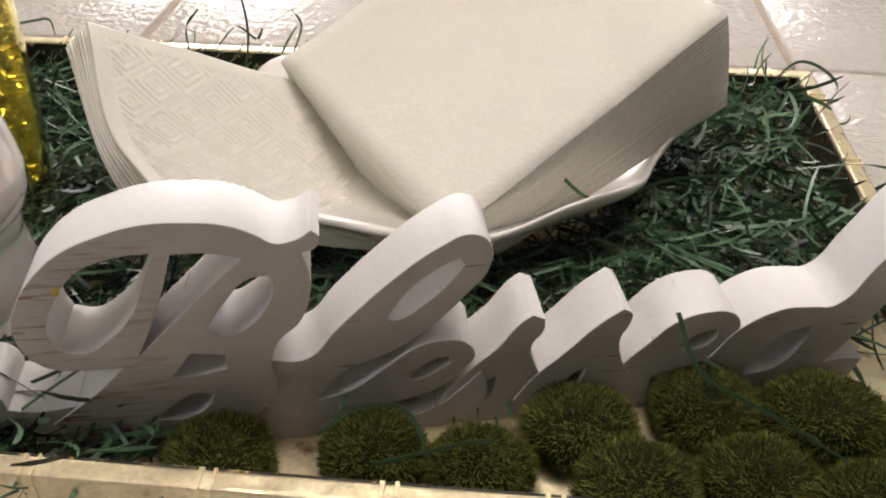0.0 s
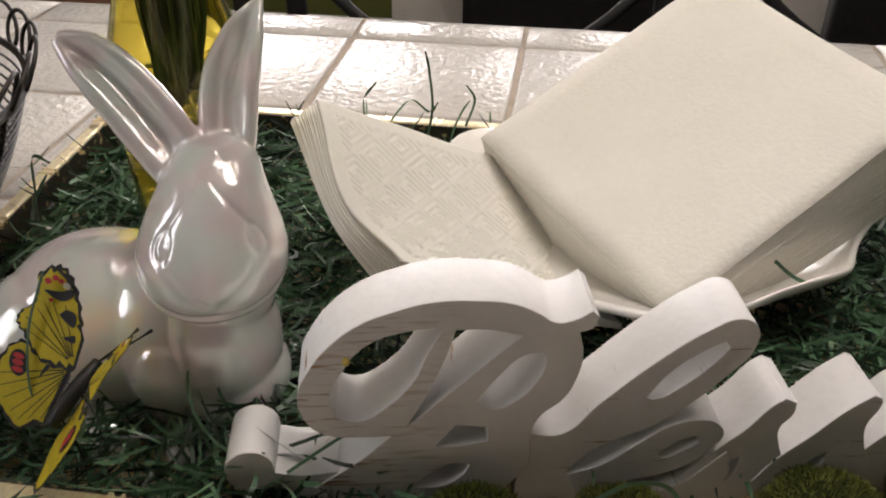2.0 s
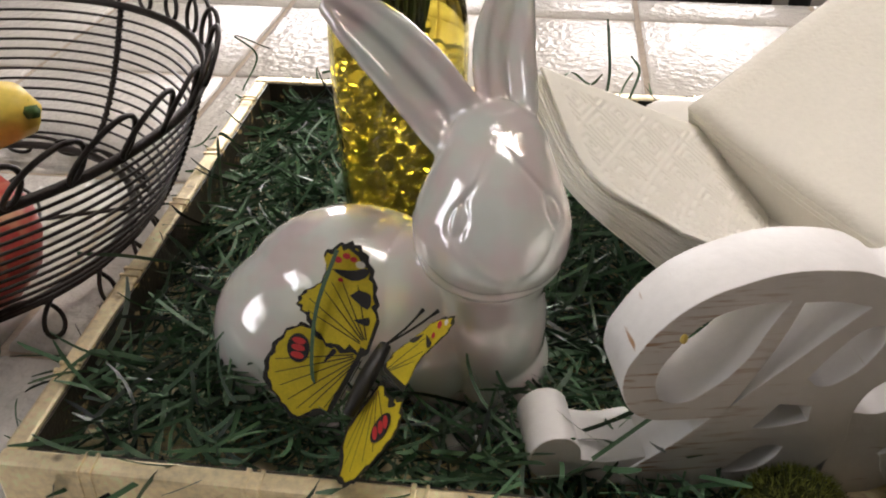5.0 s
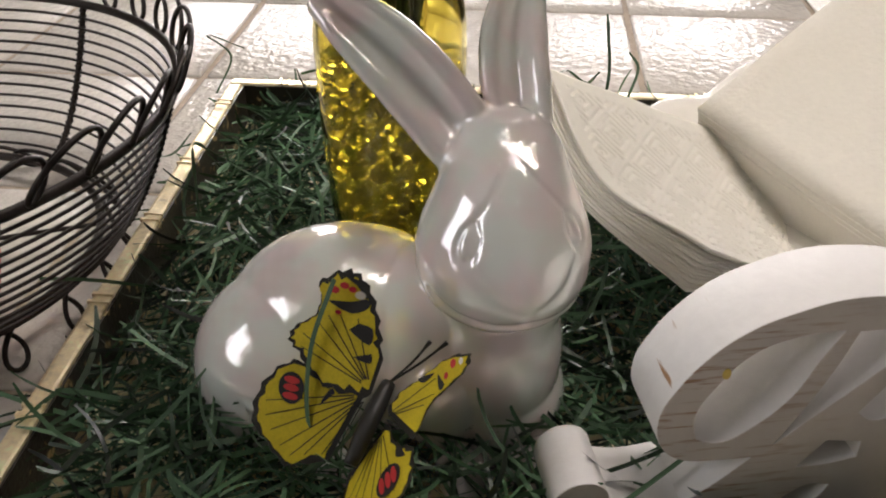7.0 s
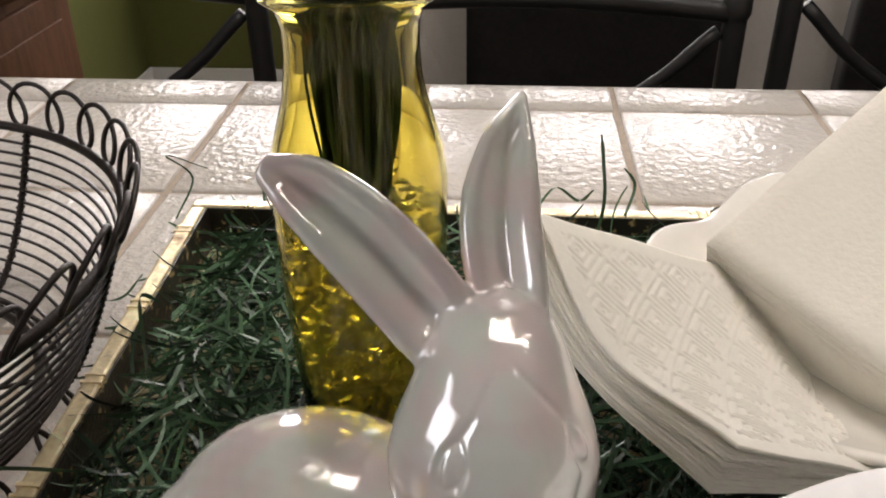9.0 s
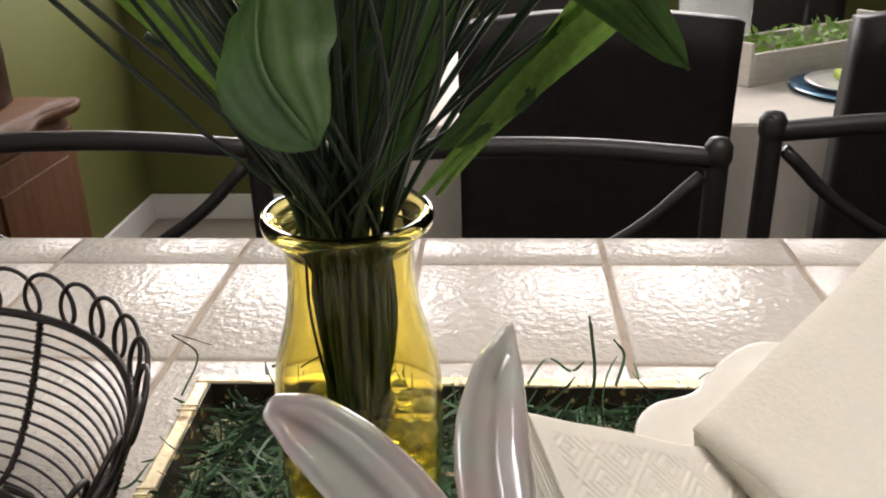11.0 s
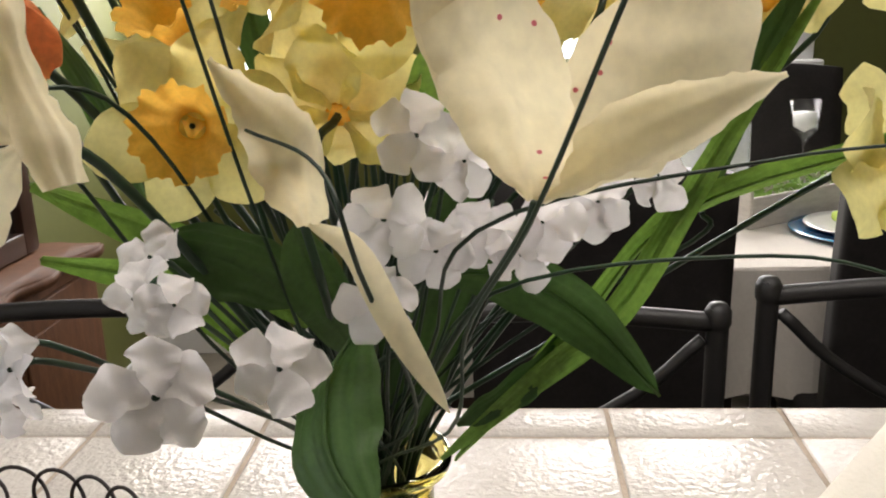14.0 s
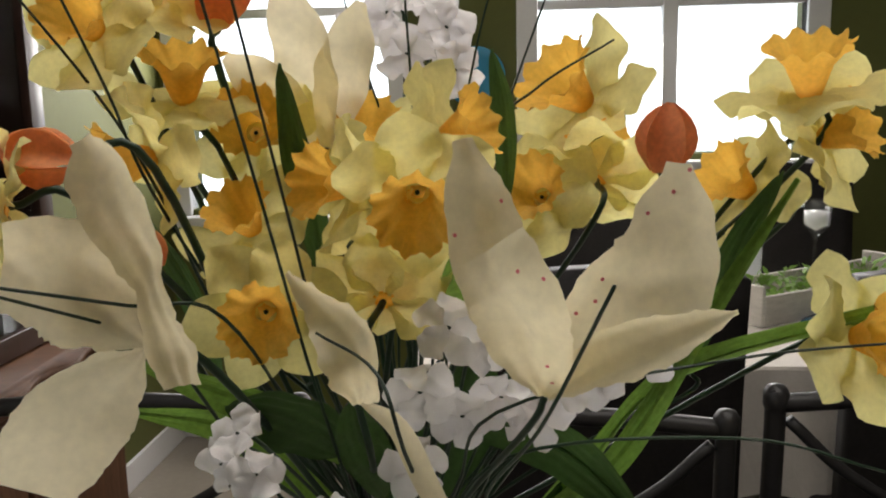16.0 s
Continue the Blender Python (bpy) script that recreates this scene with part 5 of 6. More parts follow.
leaf([(-0.2270, 0.3200, 1.1350), (-0.1960, 0.3000, 1.1720), (-0.1712, 0.2935, 1.1976), (-0.1450, 0.3000, 1.2400), (-0.1144, 0.3063, 1.2874)], 0.0044, (1, -0.2, -0.7), M_BRIGHT, 0.5, "bright green strap leaf bending upwards", 5, tip=0.2, stalk=False)
leaf([(-0.2220, 0.3200, 1.1350), (-0.1850, 0.2980, 1.1880), (-0.1521, 0.2981, 1.2249), (-0.0846, 0.3059, 1.2431), (-0.0500, 0.3100, 1.2520)], 0.0042, (0.3, -0.3, 1), M_BRIGHT, 0.4, "bright green frayed strap leaf reaching sideways", 6, tip=0.2, stalk=False)
leaf([(-0.2700, 0.3250, 1.1500), (-0.2787, 0.3047, 1.1780), (-0.3000, 0.2850, 1.2080), (-0.3247, 0.2644, 1.2219)], 0.0060, (0.5, 0.3, 1), M_BRIGHT, 0.4, "bright green strap leaf reaching sideways", 7, tip=0.2, stalk=False)
leaf([(-0.2640, 0.3000, 1.1900), (-0.2750, 0.2750, 1.2150), (-0.2870, 0.2500, 1.2320), (-0.3050, 0.2300, 1.2480)], 0.0058, (0.6, 0.2, 0.8), M_BRIGHT, 0.4, "bright green strap leaf behind the blossoms", 8, tip=0.2, stalk=False)
leaf([(-0.2640, 0.2900, 1.2500), (-0.2690, 0.2850, 1.2800), (-0.2720, 0.2820, 1.3000), (-0.2760, 0.2800, 1.3270)], 0.0060, (1, -0.2, 0), label="narrow upright green leaf between the daffodils", seed=9)
leaf([(-0.2200, 0.2800, 1.2500), (-0.2190, 0.2680, 1.2620), (-0.2180, 0.2600, 1.2690), (-0.2170, 0.2540, 1.2760)], 0.0085, (1, -0.1, 0.3), M_BRIGHT, label="bright green leaf among the white blossoms", seed=10)
leaf([(-0.2080, 0.3000, 1.2800), (-0.2080, 0.2950, 1.3000), (-0.2090, 0.2920, 1.3150), (-0.2120, 0.2900, 1.3300)], 0.0040, (1, -0.2, 0), label="narrow green leaf between the flowers", seed=11)
leaf([(-0.2500, 0.3550, 1.1200), (-0.2400, 0.3380, 1.1600), (-0.2270, 0.3250, 1.2000), (-0.2160, 0.3180, 1.2350)], 0.0150, (1, 0.2, -0.3), M_LEAF, 0.25, "broad green silk leaf among the stems", 31, stalk=False)
leaf([(-0.2210, 0.3150, 1.1500), (-0.2050, 0.3050, 1.1650), (-0.1920, 0.3000, 1.1780), (-0.1800, 0.2980, 1.1950)], 0.0052, (1, -0.1, -0.8), M_LEAF, 0.5, "frayed green leaf low on the stems", 12, tip=0.3, stalk=False, wave=0.4)
leaf([(-0.2930, 0.2600, 1.2350), (-0.2960, 0.2550, 1.2550), (-0.3000, 0.2500, 1.2700), (-0.3060, 0.2450, 1.2850)], 0.0045, (1, -0.2, 0), label="dark green leaf behind the drooping lily", seed=13)
leaf([(-0.1450, 0.3150, 1.2200), (-0.1380, 0.3100, 1.2500), (-0.1300, 0.3080, 1.2700), (-0.1190, 0.3060, 1.2900)], 0.0048, (1, -0.2, -0.5), label="upright green strap leaf under the daffodils", seed=14)

# ---- grass stalks and bare stems of the bouquet ----
STALKS = [
    [(-0.2560, 0.2900, 1.1700), (-0.2605, 0.2458, 1.2356), (-0.2645, 0.2180, 1.2900), (-0.2690, 0.1900, 1.3460)],
    [(-0.2500, 0.2900, 1.1700), (-0.2559, 0.2468, 1.2353), (-0.2595, 0.2200, 1.2900), (-0.2630, 0.1920, 1.3460)],
    [(-0.2310, 0.2850, 1.1650), (-0.2292, 0.1984, 1.2373), (-0.2350, 0.1980, 1.2560), (-0.2517, 0.2128, 1.2610)],
    [(-0.2200, 0.2700, 1.1700), (-0.2120, 0.2250, 1.2150), (-0.1990, 0.1800, 1.2500), (-0.1874, 0.1486, 1.2864)],
    [(-0.2300, 0.2900, 1.1700), (-0.2065, 0.2377, 1.2200), (-0.1500, 0.2230, 1.2320), (-0.1147, 0.2228, 1.2240)],
    [(-0.2250, 0.2800, 1.1900), (-0.2089, 0.2221, 1.2383), (-0.1500, 0.2300, 1.2500), (-0.1040, 0.2400, 1.2520)],
    [(-0.2800, 0.2600, 1.2000), (-0.2900, 0.2100, 1.2600), (-0.2963, 0.1975, 1.2670), (-0.3100, 0.1600, 1.2850)],
    [(-0.2700, 0.2700, 1.2100), (-0.2750, 0.2150, 1.2640), (-0.2900, 0.1950, 1.2720), (-0.3150, 0.1700, 1.2830)],
    [(-0.2900, 0.2900, 1.2300), (-0.3050, 0.2500, 1.2900), (-0.3120, 0.2400, 1.3200), (-0.3250, 0.2300, 1.3600)],
    [(-0.2950, 0.2900, 1.2300), (-0.3080, 0.2600, 1.2900), (-0.3180, 0.2450, 1.3200), (-0.3380, 0.2300, 1.3550)],
    [(-0.2350, 0.3200, 1.2300), (-0.2450, 0.3150, 1.2900), (-0.2560, 0.3100, 1.3300), (-0.2650, 0.3050, 1.3650)],
    [(-0.2300, 0.3200, 1.2300), (-0.2380, 0.3150, 1.2900), (-0.2400, 0.3100, 1.3300), (-0.2410, 0.3050, 1.3650)],
    [(-0.2250, 0.3200, 1.2300), (-0.2250, 0.3150, 1.2900), (-0.2180, 0.3100, 1.3300), (-0.2080, 0.3050, 1.3650)],
    [(-0.2250, 0.3200, 1.2300), (-0.2150, 0.3150, 1.2900), (-0.2050, 0.3100, 1.3200), (-0.1880, 0.3050, 1.3650)],
    [(-0.2200, 0.3200, 1.2300), (-0.2120, 0.3150, 1.3000), (-0.1980, 0.3120, 1.3180), (-0.1730, 0.3100, 1.3330)],
]
for i, pts in enumerate(STALKS):
    ob = thing("grass_stalk", (0, 0, 0), "thin dark green artificial grass stalk", "stem", "grass stalks")
    m = into_vase(500 + i)
    tube("stalk", spline([m[2], m[1], m[0]] + [Vector(p) for p in pts], 6), lambda t: 0.0008 - 0.00045 * t, M_STEM, ob, 6)
rnd = random.Random(11)
for i in range(26):
    a = rnd.uniform(0, 6.283)
    s = rnd.uniform(0.2, 1.0)
    end = MOUTH + Vector((0.075 * s * math.cos(a), -0.03 + 0.045 * s * math.sin(a) - 0.03 * rnd.random(), rnd.uniform(0.06, 0.13)))
    m = into_vase(600 + i)
    mid = m[0].lerp(end, 0.45) + Vector((0, 0, 0.022))
    ob = thing("flower_stem", (0, 0, 0), "dark green artificial flower stem", "stem", "flower stems")
    w = rnd.uniform(0.0008, 0.0016)
    tube("stem", spline([m[2], m[1], m[0], mid, end], 6), w, M_STEM, ob, 6)

# ---- paper grass, moss ----
def ribbons(count, place, length, width, rise, seed, curl=1.0, seg=6):
    rnd = random.Random(seed)
    vs, fs = [], []
    for _ in range(count):
        p = Vector(place(rnd))
        a = rnd.uniform(0, 6.283)
        e = rnd.uniform(-0.25, 0.75) * rise
        d = Vector((math.cos(a), math.sin(a), e)).normalized()
        turn = Vector((rnd.uniform(-1, 1), rnd.uniform(-1, 1), rnd.uniform(-1, 0.6))) * curl
        L, w = rnd.uniform(*length), rnd.uniform(*width) / 2
        side = d.cross(Vector((rnd.uniform(-1, 1), rnd.uniform(-1, 1), rnd.uniform(-0.4, 1)))).normalized()
        b = len(vs)
        for k in range(seg + 1):
            f = w * (1 if k < seg else 0.4)
            vs += [p - side * f, p + side * f]
            d = (d + turn * (1.1 / seg)).normalized()
            p = p + d * (L / seg)
            if p.z < TRAY_FLOOR + 0.001:
                p.z = TRAY_FLOOR + 0.001 + rnd.random() * 0.002
                d.z = abs(d.z)
            q = math.hypot(p.x + 0.026, p.y - 0.412)
            if q < 0.128:
                p.z = min(p.z, TRAY_FLOOR + (0.013 if q < 0.095 else 0.018))
            p.x = min(max(p.x, TX0 - 0.012), TX1 + 0.012)
            side = (side - d * side.dot(d)).normalized()
        for k in range(seg):
            q = b + 2 * k
            fs.append((q, q + 1, q + 3, q + 2))
    return vs, fs


def sign_y(x):
    return 0.213 + (x + 0.142) * math.tan(radians(12.6))


def bed(rnd):
    for _ in range(60):
        x, y = rnd.uniform(TX0 + 0.014, TX1 - 0.014), rnd.uniform(TY0 + 0.012, TY1 - 0.014)
        if x > -0.12 and y < sign_y(x) + 0.028:
            continue
        if x < TX0 + 0.024 and y < 0.44 and rnd.random() < 0.5:
            continue
        if (x + 0.25) ** 2 / 0.05 ** 2 + (y - 0.275) ** 2 / 0.032 ** 2 < 1:
            continue
        if (x - VX) ** 2 + (y - VY) ** 2 < 0.024 ** 2:
            continue
        top = 0.016
        if (x + 0.026) ** 2 + (y - 0.412) ** 2 < 0.080 ** 2:
            continue
        if x < -0.17 and y < 0.25:
            top = 0.024
        if x > 0.06:
            top = 0.024
        if x < TX0 + 0.020 or x > TX1 - 0.022:
            top *= 0.35
        return (x, y, TRAY_FLOOR + 0.002 + top * rnd.random() ** 0.8)
    return (0.1, 0.45, TRAY_FLOOR + 0.01)


grass = link("paper_grass", mesh_of("paper_grass", *ribbons(9000, bed, (0.014, 0.046), (0.0009, 0.0022), 0.6, 21), M_GRASS))
tagged(grass, "dark green shredded paper grass filling the gold tray", "grass", kind="stuff")

STRANDS = [
    [(-0.1620, 0.480, 0.945), (-0.1560, 0.484, 0.975), (-0.1580, 0.486, 1.000), (-0.1600, 0.484, 1.013)],
    [(-0.350, 0.365, 0.950), (-0.352, 0.372, 0.965), (-0.352, 0.377, 0.982), (-0.347, 0.383, 0.976)],
    [(-0.385, 0.505, 0.950), (-0.378, 0.520, 0.968), (-0.392, 0.522, 0.980), (-0.372, 0.528, 0.970)],
    [(-0.395, 0.300, 0.958), (-0.375, 0.305, 0.955), (-0.355, 0.312, 0.948)],
    [(-0.400, 0.420, 0.950), (-0.380, 0.415, 0.956), (-0.370, 0.420, 0.966)],
    [(-0.340, 0.535, 0.952), (-0.320, 0.545, 0.954), (-0.305, 0.538, 0.958), (-0.300, 0.532, 0.950)],
    [(-0.190, 0.520, 0.950), (-0.178, 0.530, 0.962), (-0.165, 0.527, 0.956), (-0.158, 0.520, 0.966)],
    [(-0.205, 0.515, 0.950), (-0.207, 0.522, 0.964), (-0.200, 0.527, 0.974)],
    [(-0.140, 0.520, 0.950), (-0.135, 0.527, 0.966), (-0.141, 0.530, 0.975)],
    [(0.130, 0.470, 0.950), (0.160, 0.500, 0.968), (0.180, 0.485, 0.962), (0.160, 0.450, 0.956)],
    [(0.140, 0.400, 0.955), (0.175, 0.395, 0.962), (0.205, 0.385, 0.956), (0.225, 0.380, 0.950)],
    [(0.020, 0.355, 0.973), (0.040, 0.345, 0.965), (0.075, 0.370, 0.963), (0.110, 0.385, 0.958)],
    [(0.060, 0.245, 0.985), (0.070, 0.236, 0.966), (0.095, 0.225, 0.958), (0.118, 0.215, 0.950)],
    [(-0.060, 0.205, 0.955), (-0.045, 0.207, 0.967), (-0.030, 0.212, 0.962), (-0.022, 0.205, 0.948)],
    [(-0.175, 0.205, 0.945), (-0.155, 0.215, 0.958), (-0.140, 0.225, 0.965)],
    [(-0.040, 0.198, 0.950), (-0.010, 0.204, 0.957), (0.000, 0.207, 0.956)],
    [(-0.255, 0.228, 1.018), (-0.262, 0.222, 0.998), (-0.264, 0.216, 0.978), (-0.262, 0.212, 0.962)],
    [(-0.130, 0.330, 0.965), (-0.150, 0.325, 0.972), (-0.172, 0.328, 0.968)],
    [(0.085, 0.205, 0.930), (0.120, 0.200, 0.944), (0.127, 0.195, 0.955), (0.128, 0.186, 0.945)],
]
for i, pts in enumerate(STRANDS):
    sp = spline(pts, 7)
    vs, fs = blade_surface(sp, [0.0009 * (1 if k < len(sp) - 3 else 0.6) for k in range(len(sp))], (0.3, 0.2, 1) if i % 2 else (0.9, -0.4, 0.3), 0.2, 2)
    tagged(link("grass_strand", mesh_of("grass_strand", vs, fs, M_GRASS)), "stray strand of green paper grass", "grass", "grass strands")


def moss_ball(pos, r, seed):
    rnd = random.Random(seed)
    top = thing("moss_stone", pos, "rounded decorative stone covered in green moss", "moss stone", "moss stones")
    rx, ry, rz = r * rnd.uniform(1.0, 1.15), r * rnd.uniform(0.8, 0.95), r * rnd.uniform(0.68, 0.8)
    bm = bmesh.new()
    bmesh.ops.create_icosphere(bm, subdivisions=4, radius=1)
    for v in bm.verts:
        n = noise.noise(v.co * 1.6 + Vector((seed, 0, 0)))
        v.co = Vector((v.co.x * rx, v.co.y * ry, v.co.z * rz)) * (1 + 0.12 * n)
    part("core", bm, M_MOSS, top)
    vs, fs = [], []
    for _ in range(4500):
        z = rnd.uniform(-0.5, 1)
        a = rnd.uniform(0, 6.283)
        q = math.sqrt(1 - z * z)
        u = Vector((q * math.cos(a), q * math.sin(a), z))
        n = noise.noise(u * 1.6 + Vector((seed, 0, 0)))
        p = Vector((u.x * rx, u.y * ry, u.z * rz)) * (1 + 0.12 * n)
        d = (u + Vector((rnd.uniform(-1, 1), rnd.uniform(-1, 1), rnd.uniform(-1, 1))) * 0.9).normalized()
        s = d.cross(u + Vector((0.1, 0.2, 0.3))).normalized() * 0.00022
        L = rnd.uniform(0.0016, 0.0036)
        b = len(vs)
        vs += [p - s, p + s, p + d * L * 0.6 + s * 0.8, p + d * L + u * 0.0004]
        fs.append((b, b + 1, b + 2, b + 3))
    link("moss", mesh_of("moss", vs, fs, M_FIBRE, False), top)["kind"] = "stuff"


for i, (x, y, r) in enumerate([(0.0316, 0.236, 0.0185), (0.0773, 0.249, 0.0190), (0.1214, 0.249, 0.0200), (-0.0429, 0.216, 0.0185), (-0.0047, 0.214, 0.0175), (0.0503, 0.209, 0.0190),
                               (0.092, 0.217, 0.0180), (0.130, 0.209, 0.0180), (-0.0971, 0.207, 0.0190), (0.152, 0.235, 0.017)]):
    moss_ball((x, y, TRAY_FLOOR + r * 0.48), r, i)


# ---- bar stools ----
def bar_stool(x, y, z_top, turn=0.0):
    top = thing("bar_stool", pose(x, y, 0, 0, 0, turn), "black iron bar stool with a crossed back", "stool", "bar stools at the counter")
    hw, zt = 0.215, z_top
    for sx in (-1, 1):
        tube("back_post", spline([(sx * hw, 0.02, 0.0), (sx * hw, 0.01, 0.62), (sx * hw, -0.005, zt - 0.02), (sx * hw, -0.006, zt)], 5), 0.0125, M_IRON, top, 10)
        part("finial", lathe_bm([(0.0005, 0.018), (0.010, 0.016), (0.0150, 0.008), (0.0150, -0.006), (0.0125, -0.012)], 16), M_IRON, top).matrix_basis = Matrix.Translation((sx * hw, -0.006, zt - 0.004))
        tube("front_leg", [(sx * hw * 0.95, -0.36, 0.0), (sx * hw * 0.95, -0.34, 0.62)], 0.0125, M_IRON, top, 10)
        tube("cross_bar", spline([(sx * (hw - 0.015), -0.004, zt - 0.03), (sx * 0.10, -0.004, zt - 0.115), (-sx * (hw - 0.03), -0.002, zt - 0.27)], 6), 0.0075, M_IRON, top, 8)
    tube("top_rail", spline([(-hw, -0.006, zt - 0.010), (-0.10, -0.006, zt + 0.000), (0, -0.006, zt + 0.003), (0.10, -0.006, zt + 0.000), (hw, -0.006, zt - 0.010)], 6), 0.0115, M_IRON, top, 10)
    tube("lower_rail", [(-hw, -0.002, zt - 0.275), (hw, -0.002, zt - 0.275)], 0.010, M_IRON, top, 8)
    part("seat", box_bm((-0.21, -0.36, 0.615), (0.21, 0.0, 0.655), 0.015, 3), M_LEATHER, top)
    for y0 in (-0.345, 0.015):
        tube("foot_rail", [(-hw * 0.95, y0, 0.22), (hw * 0.95, y0, 0.22)], 0.009, M_IRON, top, 8)


bar_stool(-0.690, 1.02, 0.953, 2)
bar_stool(-0.192, 1.02, 0.943, -1)
bar_stool(0.300, 1.04, 0.963, -2)


# ---- dining room ----
TAB_Z = 0.745
TBX0, TBX1, TBY0, TBY1 = -0.46, 1.7, 1.858, 2.72
table = thing("dining_table", (0, 0, 0), "long dining table with dark wooden legs", "table")
part("tabletop", box_bm((TBX0 + 0.01, TBY0 + 0.01, TAB_Z - 0.04), (TBX1 - 0.01, TBY1 - 0.01, TAB_Z - 0.004), 0.004), M_CHAIRWOOD, table)
for x in (TBX0 + 0.1, TBX1 - 0.1):
    for y in (TBY0 + 0.1, TBY1 - 0.1):
        part("leg", box_bm((x - 0.035, y - 0.035, 0), (x + 0.035, y + 0.035, TAB_Z - 0.041), 0.005), M_CHAIRWOOD, table)


def cloth_bm():
    bm = bmesh.new()
    rows = []
    per = []
    nx, ny = 52, 20
    for i in range(nx):
        per.append((TBX0 + (TBX1 - TBX0) * i / nx, TBY0, 0, -1))
    for i in range(ny):
        per.append((TBX1, TBY0 + (TBY1 - TBY0) * i / ny, 1, 0))
    for i in range(nx):
        per.append((TBX1 - (TBX1 - TBX0) * i / nx, TBY1, 0, 1))
    for i in range(ny):
        per.append((TBX0, TBY1 - (TBY1 - TBY0) * i / ny, -1, 0))
    for z in (TAB_Z, TAB_Z - 0.006, TAB_Z - 0.08, TAB_Z - 0.17, TAB_Z - 0.28):
        f = (TAB_Z - z) / 0.28
        out = 0.004 if f > 0 else -0.002
        rows.append([bm.verts.new((x + a * (out + f * 0.018 * (1 + math.sin(k * 1.3) + 0.5 * math.sin(k * 0.57))), y + b * (out + f * 0.018 * (1 + math.sin(k * 1.3) + 0.5 * math.sin(k * 0.57))), z)) for k, (x, y, a, b) in enumerate(per)])
    n = len(per)
    for a, b in zip(rows, rows[1:]):
        for k in range(n):
            q = (k + 1) % n
            bm.faces.new((a[k], b[k], b[q], a[q]))
    bm.faces.new(rows[0])
    bmesh.ops.recalc_face_normals(bm, faces=bm.faces)
    return bm


me = bpy.data.meshes.new("tablecloth")
bm = cloth_bm()
bm.to_mesh(me)
bm.free()
me.materials.append(M_CLOTH)
tablecloth = tagged(new("tablecloth", me), "off-white linen tablecloth hanging over the dining table", "tablecloth")


def dining_chair(x, y, turn):
    top = thing("dining_chair", pose(x, y, 0, 0, 0, turn), "dark leather upholstered dining chair with a high back", "chair", "chairs round the dining table")
    w = 0.232
    bm = bmesh.new()
    n, rows = 12, []
    for yy in (-0.035, 0.03):
        rows.append([[bm.verts.new((-w + 2 * w * i / n, yy + 0.02 * math.sin(j / 8 * 2.2) - 0.06 * (j / 8), 0.42 + (0.565 + 0.018 * math.sin(math.pi * i / n)) * j / 8)) for i in range(n + 1)] for j in range(9)])
    for r in rows:
        for j in range(8):
            for i in range(n):
                f = (r[j][i], r[j][i + 1], r[j + 1][i + 1], r[j + 1][i])
                bm.faces.new(f if r is rows[0] else tuple(reversed(f)))
    a, b = rows
    for i in range(n):
        bm.faces.new((a[8][i], a[8][i + 1], b[8][i + 1], b[8][i]))
        bm.faces.new((a[0][i + 1], a[0][i], b[0][i], b[0][i + 1]))
    for j in range(8):
        bm.faces.new((a[j][0], a[j + 1][0], b[j + 1][0], b[j][0]))
        bm.faces.new((a[j + 1][n], a[j][n], b[j][n], b[j + 1][n]))
    bmesh.ops.bevel(bm, geom=[e for e in bm.edges if e.calc_face_angle(0) > 1.0], offset=0.012, segments=3, affect="EDGES")
    part("backrest", bm, M_LEATHER, top)
    part("seat", box_bm((-w, 0.04, 0.40), (w, 0.48, 0.48), 0.02, 3), M_LEATHER, top)
    for sx in (-1, 1):
        for yy in (0.0, 0.44):
            part("leg", box_bm((sx * 0.2 - 0.02, yy - 0.0, 0), (sx * 0.2 + 0.02, yy + 0.04, 0.41), 0.003), M_CHAIRWOOD, top)
    return top


chair = dining_chair(-0.048, 1.66, 0)
for x, y, t in ((0.605, 1.66, 0), (1.25, 1.66, 0), (-0.05, 2.98, 180), (0.60, 2.98, 180), (1.25, 2.98, 180)):
    copy_thing(chair, pose(x, y, 0, 0, 0, t) @ Matrix.Diagonal((1, 1, 1.07 if t else 1, 1)))


def table_tray():
    top = thing("table_planter", pose(0.56, 2.42, TAB_Z + 0.001, 0, 0, 33), "whitewashed wooden box with greenery on the table", "planter")
    for lo, hi in (((-0.30, -0.09, 0), (0.30, 0.09, 0.012)),):
        part("bottom", box_bm(lo, hi, 0.002), M_WASHED, top, smooth=False)
    for lo, hi in (((-0.30, -0.102, 0), (0.30, -0.0905, 0.075)), ((-0.30, 0.0905, 0), (0.30, 0.102, 0.075)), ((-0.312, -0.102, 0), (-0.3005, 0.102, 0.10)), ((0.3005, -0.102, 0), (0.312, 0.102, 0.10))):
        part("board", box_bm(lo, hi, 0.003), M_WASHED, top, smooth=False)
    rnd = random.Random(3)
    vs, fs = [], []
    for _ in range(420):
        p = Vector((rnd.uniform(-0.28, 0.28), rnd.uniform(-0.085, 0.085), rnd.uniform(0.03, 0.085)))
        d = Vector((rnd.uniform(-1, 1), rnd.uniform(-1, 1), rnd.uniform(0, 1))).normalized()
        s = d.orthogonal().normalized() * 0.006
        b = len(vs)
        vs += [p, p + d * 0.015 + s, p + d * 0.034, p + d * 0.015 - s]
        fs.append((b, b + 1, b + 2, b + 3))
    link("greenery", mesh_of("greenery", vs, fs, M_BRIGHT), top)["kind"] = "stuff"
    return top


table_tray()


